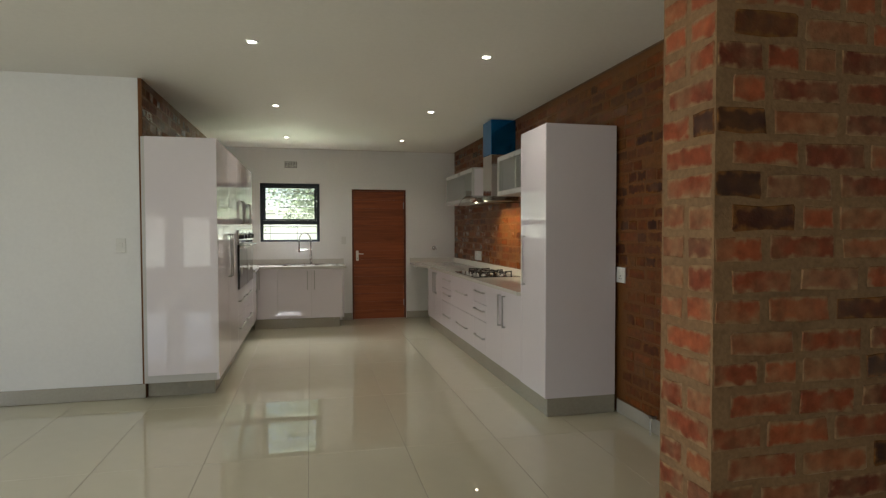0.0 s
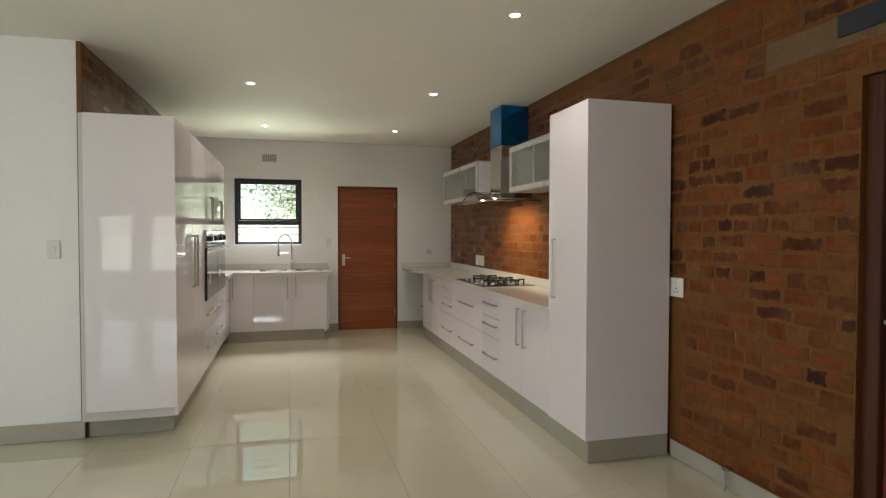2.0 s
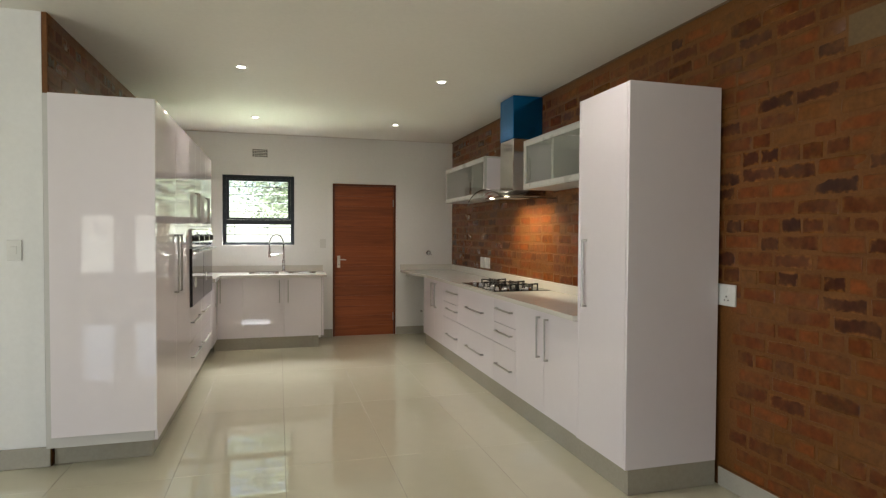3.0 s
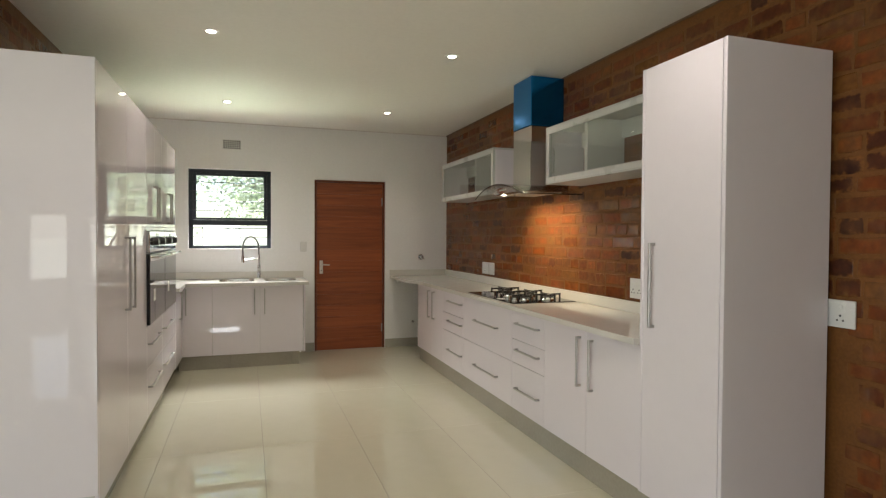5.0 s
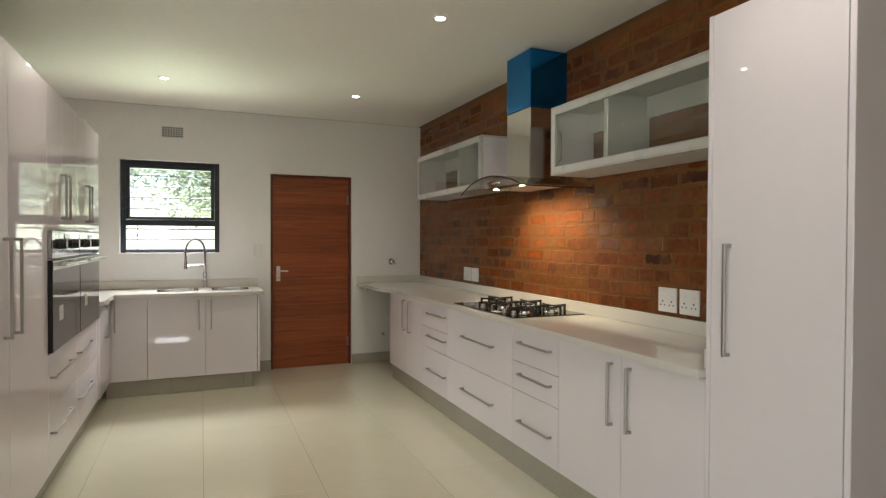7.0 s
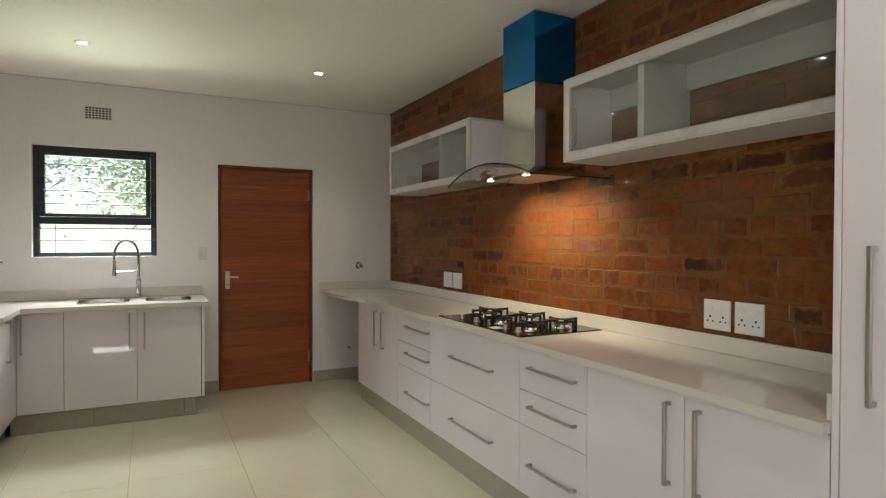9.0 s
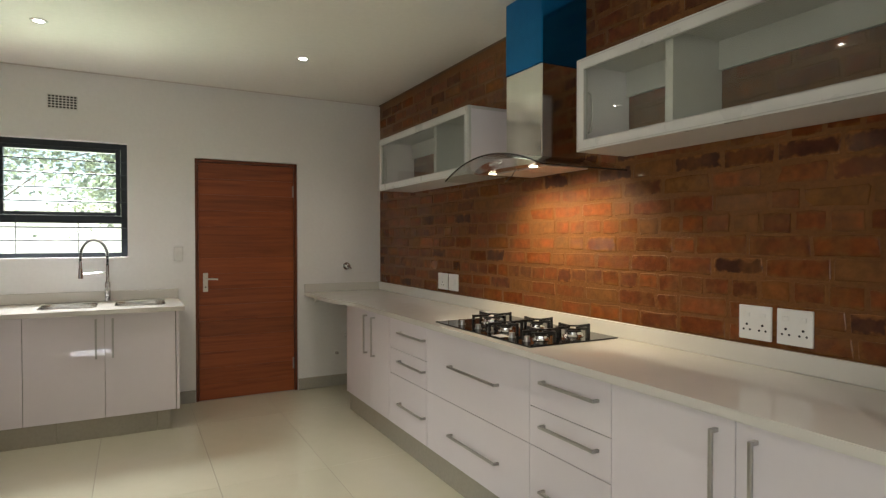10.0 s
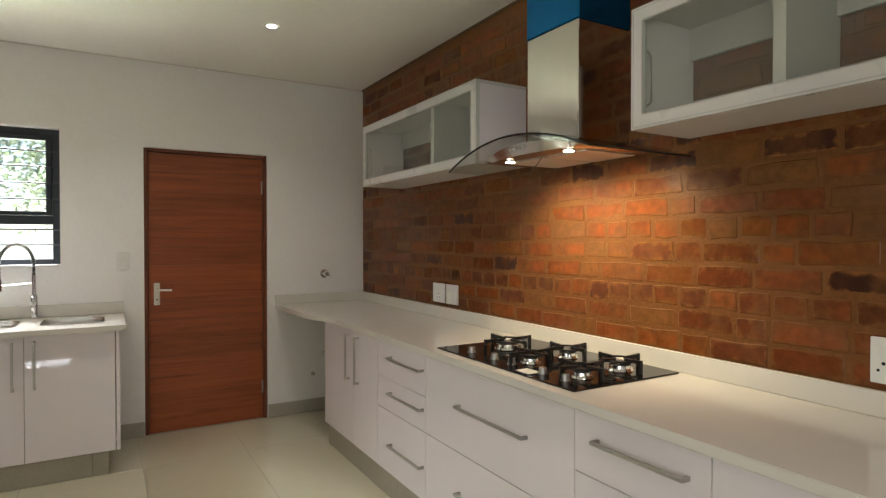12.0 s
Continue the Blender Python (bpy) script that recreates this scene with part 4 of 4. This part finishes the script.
for y in (HC - 0.185, HC + 0.185):
    b = bmesh.new()
    rod(b, (2.15, y, ZU - 0.0005), (2.15, y, ZU - 0.004), 0.027, seg=20)
    ring = part("lamp_ring", b, CHROME, body, "chrome lamp ring")
    b = bmesh.new()
    rod(b, (2.15, y, ZU - 0.0042), (2.15, y, ZU - 0.0055), 0.020, seg=20)
    part("lamp", b, HOODLED, ring, "lit halogen lamp")
    spot_lamp("hood_spot", (2.15, y, ZU - 0.012), (2.52, y - 0.03, 1.1), 5.0, 118, (1.0, 0.81, 0.53), blend=0.9, radius=0.008)
b = bmesh.new()
tube(b, [(2.16, HC - 0.02, 1.731), (2.15, HC, 1.70), (2.14, HC + 0.045, 1.672)], 0.002, seg=5)
part("cable_tie", b, RUBBER, hood)

# ---- glass wall cabinets ----


def glass_cabinet(y0, y1, split, label):
    g = thing("wall_cabinet", (2.36, (y0 + y1) / 2, 1.78), label, "cabinet", "glass-fronted wall cabinets")
    x0, x1, z0, z1, t = 2.222, XR - 0.003, 1.769, 2.186, 0.018
    part("top_panel", boxes((x0, x1, y0, y1, z1 - t, z1), bevel=0.001), CARCASS, g)
    part("bottom_panel", boxes((x0, x1, y0, y1, z0, z0 + t), bevel=0.001), CARCASS, g)
    for y in (y0, y1 - t):
        part("side_panel", boxes((x0, x1, y, y + t, z0 + t, z1 - t), bevel=0.001), LACQUER, g)
    part("partition", boxes((x0 + 0.004, x1, split - t, split + t, z0 + t, z1 - t)), CARCASS, g)
    part("back_rail", boxes((x1 - 0.02, x1 - 0.002, y0 + t, y1 - t, z1 - 0.135, z1 - t)), CARCASS, g)
    d = part("door", frame_mesh(x0 - 0.022, x0 - 0.001, y0 + 0.001, y1 - 0.001, z0, z1, 0.049), PALEALU, g, "pale aluminium door frame")
    p = part("pane", boxes((x0 - 0.014, x0 - 0.010, y0 + 0.047, y1 - 0.047, z0 + 0.047, z1 - 0.047)), CABGLASS, d, "pale greenish glass")
    p.visible_shadow = False
    part("seal", frame_mesh(x0 - 0.0232, x0 - 0.0222, y0 + 0.046, y1 - 0.046, z0 + 0.046, z1 - 0.046, 0.004), NICKEL, d, "thin grey glazing seal")
    # raised grey strip paints the shaded gap between frame and carcass as a line
    part("gap_strip", frame_mesh(x0 - 0.0232, x0 - 0.0222, y0 + 0.008, y1 - 0.008, z0 + 0.007, z1 - 0.007, 0.0025), NICKEL, d, "thin grey strip drawn as the gap around the frame")
    yh = y1 - 0.05
    b = bmesh.new()
    tube(b, [(x0 + 0.004, yh, 1.85), (x0 + 0.022, yh, 1.865), (x0 + 0.022, yh, 2.02), (x0 + 0.004, yh, 2.035)], 0.004, seg=6)
    part("stay", b, NICKEL, g, "metal lift-up stay", smooth=True)
    return g


glass_cabinet(6.292, 7.768, 7.269, "white wall cabinet with glass doors beside hood")
glass_cabinet(8.742, 10.19, 9.231, "white wall cabinet with glass doors near end wall")

# ---- downlights ----
for x, y in ((-0.15, 5.84), (-0.11, 7.85), (-0.08, 9.86), (1.48, 5.83), (1.48, 7.83), (1.48, 9.84), (-1.25, 3.0), (-2.4, 2.3)):
    d = thing("downlight", (x, y, H), "small lit recessed ceiling downlight", "downlight", "recessed downlights")
    b = bmesh.new()
    lo = [(b.verts.new((x + r * math.cos(a), y + r * math.sin(a), z))) for r, z in ((0.046, H - 0.0005), (0.044, H - 0.005), (0.030, H - 0.006), (0.0265, H - 0.001)) for a in (2 * math.pi * k / 28 for k in range(28))]
    for q in range(3):
        for k in range(28):
            b.faces.new((lo[q * 28 + k], lo[q * 28 + (k + 1) % 28], lo[(q + 1) * 28 + (k + 1) % 28], lo[(q + 1) * 28 + k]))
    part("bezel", b, PLASTIC, d, "white bezel", smooth=True)
    b = bmesh.new()
    rod(b, (x, y, H - 0.0008), (x, y, H - 0.003), 0.026, seg=24)
    part("lamp", b, LED, d, "glowing lamp")
    spot_lamp("downlight_spot", (x, y, H - 0.02), (x, y, 0), 4.7, 138, (1.0, 0.885, 0.815), blend=1.0)

# ---- sockets, switches, taps ----


def socket(side, u, z, w, h, label, category="socket", pins=6):
    """A cover plate on a wall, with its pin holes and rockers."""
    face = XR - 0.001 if side == "right" else (YB - 0.001 if side == "back" else YW - 0.001)
    row = placer("right" if side == "right" else "back", face)
    r = row(u, u, 0, 0, z, z)
    s = thing("socket" if category == "socket" else "light_switch", (r[0], r[2], z - h / 2), label, category, "")
    part("cover_plate", boxes(row(u - w / 2, u + w / 2, -0.010, 0, z - h / 2, z + h / 2), bevel=0.003, seg=2), PLASTIC, s)
    if category == "socket":
        for k in ((-1, 1) if pins > 3 else (0,)):
            for du, dz in ((0, -0.008), (-0.013, -0.028), (0.013, -0.028)):
                q = u + k * w * 0.24 + du
                bm = bmesh.new()
                c0, c1 = row(q, q, -0.0112, -0.0095, z + dz, z + dz), 0
                p0 = Vector((c0[0], c0[2], z + dz))
                d = Vector((0.002, 0, 0)) if side == "right" else Vector((0, 0.002, 0))
                rod(bm, p0, p0 + d, 0.0042 if dz < -0.01 else 0.005, seg=10)
                part("pin_hole", bm, HOLE, s)
            part("rocker", boxes(row(u + k * w * 0.24 - 0.012, u + k * w * 0.24 + 0.012, -0.0125, -0.0095, z + 0.022, z + 0.038), bevel=0.001), PLASTIC, s)
    else:
        part("rocker", boxes(row(u - w * 0.2, u + w * 0.2, -0.0135, -0.0095, z - 0.022, z + 0.022), bevel=0.0015), PLASTIC, s)
    return s


socket("right", 7.097, 1.048, 0.131, 0.131, "white double socket plate on brick wall")
socket("right", 6.945, 1.048, 0.131, 0.131, "white double socket plate on brick wall")
socket("right", 9.643, 1.048, 0.150, 0.125, "white socket plate on brick near end wall", pins=3)
socket("right", 9.478, 1.048, 0.140, 0.125, "white plain plate beside socket on brick wall", "light switch")
socket("right", 5.721, 1.06, 0.128, 0.118, "white single socket beside tall larder cabinet", pins=3)
socket("back", 0.730, 1.249, 0.070, 0.115, "white light switch beside back door", "light switch")
socket("white", -1.305, 1.278, 0.075, 0.118, "white light switch on white wall", "light switch")

valve = thing("stop_tap", (2.175, YB, 1.12), "chrome appliance stop tap on end wall", "tap")
b = bmesh.new()
rod(b, (2.175, YB - 0.001, 1.12), (2.175, YB - 0.006, 1.12), 0.035, seg=22)
rod(b, (2.175, YB - 0.006, 1.12), (2.175, YB - 0.055, 1.12), 0.013, seg=14)
part("flange", b, CHROME, valve, smooth=True)
b = bmesh.new()
rod(b, (2.175, YB - 0.052, 1.12), (2.175, YB - 0.07, 1.12), 0.022, 0.018, seg=8)
rod(b, (2.175, YB - 0.045, 1.12), (2.205, YB - 0.045, 1.095), 0.009, seg=10)
part("knob", b, CHROME, valve, smooth=True)
for z, x in ((0.31, 2.075), (0.47, 2.16)):
    b = bmesh.new()
    rod(b, (x, YB - 0.001, z), (x, YB - 0.03, z), 0.016, 0.013, seg=12)
    solid("pipe_stub", b, NICKEL if z < 0.4 else PLASTIC, "short capped pipe stub in appliance space", "pipe", smooth=True)
hook = thing("angle_valve", (XR - 0.03, 5.25, 0.0), "small metal pipe with valve above skirting", "valve")
b = bmesh.new()
rod(b, (XR - 0.045, 5.25, 0.0), (XR - 0.045, 5.25, 0.12), 0.006, seg=10)
part("pipe", b, NICKEL, hook, smooth=True)
b = bmesh.new()
rod(b, (XR - 0.001, 5.25, 0.118), (XR - 0.06, 5.25, 0.118), 0.009, seg=10)
rod(b, (XR - 0.045, 5.22, 0.123), (XR - 0.045, 5.28, 0.123), 0.007, seg=8)
part("valve_body", b, NICKEL, hook, smooth=True)

vent = thing("air_vent", (-0.063, YB, 2.36), "white air brick grille above window", "air vent")
part("backing", boxes((-0.158, 0.031, YB - 0.003, YB - 0.001, 2.36, 2.46)), HOLE, vent, "dark openings")
for k in range(9):
    x = -0.158 + 0.189 * k / 8
    part("bar", boxes((x - 0.0035, x + 0.0035, YB - 0.009, YB - 0.0032, 2.358, 2.462)), PLASTIC, vent)
for k in range(6):
    z = 2.36 + 0.1 * k / 5
    part("bar", boxes((-0.161, 0.034, YB - 0.0095, YB - 0.0033, z - 0.0035, z + 0.0035)), PLASTIC, vent)

# ---- garden beyond the window ----
solid("ground", boxes((-300, 300, -300, 300, -0.4, -0.16)), PAVING, "pale sunlit paving around the house", "ground", kind="structure")
solid("garden_wall", boxes((-14, 14, 16.3, 16.5, -0.16, 1.85), (-14, 14, 16.26, 16.54, 1.851, 1.91)), GARDENWALL, "white painted garden boundary wall", "garden wall", kind="structure")


def tree(x, y, seed, r, zc, leaves=1700):
    rg = random.Random(seed)
    t = thing("tree", (x, y, -0.16), "leafy green garden tree behind the wall", "tree", "garden trees")
    b = bmesh.new()
    tube(b, [(x, y, -0.16), (x + 0.05, y, 0.8), (x - 0.03, y + 0.05, 1.7), (x, y, 2.6)], 0.12, seg=10)
    part("trunk", b, BARK, t, smooth=True)
    tips = []
    for k in range(9):
        a, up = rg.uniform(0, 6.28), rg.uniform(-0.55, 0.9)
        tip = Vector((x + r * math.cos(a) * 0.85, y + r * math.sin(a) * 0.7, zc + up * r * 0.6))
        b = bmesh.new()
        s = Vector((x, y, rg.uniform(1.7, 2.6)))
        tube(b, [s, s.lerp(tip, 0.5) + Vector((0, 0, 0.25)), tip], rg.uniform(0.007, 0.014), seg=5)
        part("limb", b, BARK, t)
        tips += [s.lerp(tip, 0.5), s.lerp(tip, 0.75), tip]
    verts, faces = [], []
    for k in range(leaves):
        c = rg.choice(tips) + Vector((rg.gauss(0, 0.32), rg.gauss(0, 0.3), rg.gauss(-0.1, 0.28)))
        if c.z < 1.45 + 0.25 * math.sin(c.x * 3):
            continue
        q = Euler((rg.uniform(-0.9, 0.9), rg.uniform(-0.9, 0.9), rg.uniform(0, 6.28)))
        l, w = rg.uniform(0.07, 0.13), rg.uniform(0.018, 0.03)
        n0 = len(verts)
        for p in ((-l / 2, 0, 0), (0, -w, 0.008), (l / 2, 0, -0.012), (0, w, 0.008)):
            v = Vector(p)
            v.rotate(q)
            verts.append(c + v)
        faces += [(n0, n0 + 1, n0 + 3), (n0 + 1, n0 + 2, n0 + 3)]
    me = bpy.data.meshes.new("crown")
    me.from_pydata(verts, [], faces)
    me.materials.append(LEAF)
    ob = new("crown", me)
    ob.parent, ob.matrix_parent_inverse = t, Matrix.Translation((-x, -y, 0.16))
    tagged(ob, kind="stuff")


tree(0.9, 15.2, 3, 1.7, 2.7, 7500)
tree(-1.75, 14.1, 9, 1.9, 3.0, 6500)
tree(-1.6, 17.6, 5, 2.0, 3.3)
tree(3.4, 18.2, 8, 2.2, 3.2)

# ---- bricks, last ----
CH, BH, BL, JT = 0.0866, 0.0715, 0.219, 0.0155
VARIANTS = []
for k in range(10):
    rg = random.Random(100 + k)
    out = []
    hx, hz2, c = BL / 2, BH / 2, 0.005
    for px, pz in ((-hx + c, -hz2), (0.0, -hz2), (hx - c, -hz2), (hx, -hz2 + c), (hx, hz2 - c), (hx - c, hz2), (0.0, hz2), (-hx + c, hz2), (-hx, hz2 - c), (-hx, -hz2 + c)):
        out.append((px + rg.uniform(-0.006, 0.006), pz + rg.uniform(-0.005, 0.005)))
    vs, fs, m = [], [], len(out)
    lean = rg.uniform(-0.003, 0.003)
    for sc, dep in ((1.0, 0.02), (1.0, 0.0018), (0.93, 0.0)):
        for px, pz in out:
            vs.append((px * (sc if sc == 1.0 else (BL - 0.006) / BL), dep + (px * lean if dep < 0.01 else 0) + (rg.uniform(-0.0008, 0.0008) if dep == 0 else 0), pz * (sc if sc == 1.0 else 0.93)))
    for q in range(2):
        for i in range(m):
            fs.append((q * m + i, q * m + (i + 1) % m, (q + 1) * m + (i + 1) % m, (q + 1) * m + i))
    fs.append(tuple(2 * m + i for i in range(m)))
    me = bpy.data.meshes.new("brick")
    me.from_pydata(vs, [], fs)
    me.materials.append(BRICK_ONE)
    flat = np.array([(vs[i][0] / (BL / 2), vs[i][2] / (BH / 2)) for f in fs for i in f], dtype=np.float32)
    me.uv_layers.new(name="face").data.foreach_set("uv", flat.ravel())
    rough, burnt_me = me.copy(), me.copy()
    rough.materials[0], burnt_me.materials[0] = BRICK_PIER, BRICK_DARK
    VARIANTS.append((me, np.array(vs), fs, rough, flat, burnt_me))


def lay(wall, frame_of, u0, u1, keep_out, single, seed, limit=300, first_half=0.0, pier=False, burnt=lambda u, z: 0.05):
    """Lays courses from u0 to u1; frame_of(u, z) is a brick's pose; keep_out(a, b, z0, z1) leaves holes; single(u, z) says which are parts."""
    rg = random.Random(seed)
    verts, faces, uvs, kinds, made = [], [], [], [], 0
    for row in range(int(H / CH) + 1):
        z = row * CH + CH / 2 + 0.004
        if z + BH / 2 > H - 0.004:
            break
        u = u0 - (0 if row % 2 == 0 else BL / 2 + JT / 2) + first_half
        heads = rg.random() < 0.14
        while u < u1 - 0.02:
            ln = BL * rg.uniform(0.93, 1.04)
            if heads or rg.random() < 0.10:
                ln = BL * 0.48
            a, c = max(u, u0), min(u + ln, u1)
            u += ln + JT * rg.uniform(0.8, 1.3)
            for a2, c2 in keep_out(a, c, z - BH / 2, z + BH / 2):
                if c2 - a2 < 0.06:
                    continue
                me, vs, fs, rough, flat, burnt_me = rg.choice(VARIANTS)
                mid = (a2 + c2) / 2
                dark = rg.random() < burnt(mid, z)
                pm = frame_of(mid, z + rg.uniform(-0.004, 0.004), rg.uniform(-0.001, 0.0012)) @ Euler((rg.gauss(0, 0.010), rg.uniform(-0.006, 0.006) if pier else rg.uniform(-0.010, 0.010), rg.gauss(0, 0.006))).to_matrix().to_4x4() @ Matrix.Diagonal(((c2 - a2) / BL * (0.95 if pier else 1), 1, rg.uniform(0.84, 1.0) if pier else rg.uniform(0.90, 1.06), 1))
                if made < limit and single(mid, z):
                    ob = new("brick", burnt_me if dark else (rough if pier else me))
                    ob.parent, ob.matrix_basis = wall, pm
                    made += 1
                else:
                    w = vs @ np.array(pm.to_3x3()).T + np.array(pm.translation)
                    n0 = len(verts)
                    verts.extend(map(tuple, w))
                    faces.extend(tuple(n0 + i for i in f) for f in fs)
                    uvs.append(flat)
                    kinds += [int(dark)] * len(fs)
    if verts:
        me = bpy.data.meshes.new("bricks")
        me.from_pydata(verts, [], faces)
        me.materials.append(BRICK_PIER_MANY if pier else BRICK_MANY)
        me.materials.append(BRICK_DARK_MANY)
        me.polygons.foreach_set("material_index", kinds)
        me.uv_layers.new(name="face").data.foreach_set("uv", np.concatenate(uvs).ravel())
        ob = new("bricks", me)
        ob.parent = wall
        tagged(ob, kind="stuff")


def cut(a, c, lo, hi):
    """What is left of a to c outside lo to hi."""
    return [(p, q) for p, q in ((a, min(c, lo)), (max(a, hi), c)) if q - p > 0]


def right_holes(a, c, z0, z1):
    spans = [(a, c)]
    if z0 < DZ + 0.005:
        spans = [s for p in spans for s in cut(*p, SD0 - 0.01, SD1 + 0.004)]
    if z1 > 2.19 and z0 < 2.34:
        spans = [s for p in spans for s in cut(*p, 3.35, 5.068)]
    if z0 < 1.0:
        spans = [s for p in spans for s in cut(*p, 5.695, 5.80)]
    return spans


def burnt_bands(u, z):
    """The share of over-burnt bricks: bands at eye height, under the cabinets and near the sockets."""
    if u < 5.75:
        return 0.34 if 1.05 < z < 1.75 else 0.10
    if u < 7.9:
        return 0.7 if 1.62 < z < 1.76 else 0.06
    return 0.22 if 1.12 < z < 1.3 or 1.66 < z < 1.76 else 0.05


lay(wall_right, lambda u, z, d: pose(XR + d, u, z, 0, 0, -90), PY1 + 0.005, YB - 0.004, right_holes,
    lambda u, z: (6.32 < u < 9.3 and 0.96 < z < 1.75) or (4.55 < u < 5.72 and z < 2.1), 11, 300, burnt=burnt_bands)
lay(wall_return, lambda u, z, d: pose(XL - d, u, z, 0, 0, 90), YW + 0.012, YB - 0.004, lambda a, c, z0, z1: [(a, c)], lambda u, z: z > 2.2, 12, 120)
lay(wall_pier, lambda u, z, d: pose(PX + d, u, z, 0, 0, -90), PY0 + 0.004, PY1 - 0.002, lambda a, c, z0, z1: [(a, c)], lambda u, z: True, 13, 120, pier=True)
lay(wall_pier, lambda u, z, d: pose(u, PY0 + d, z), PX + 0.003, 3.4, lambda a, c, z0, z1: [(a, c)], lambda u, z: u < 2.1, 14, 180, first_half=0.05, pier=True)
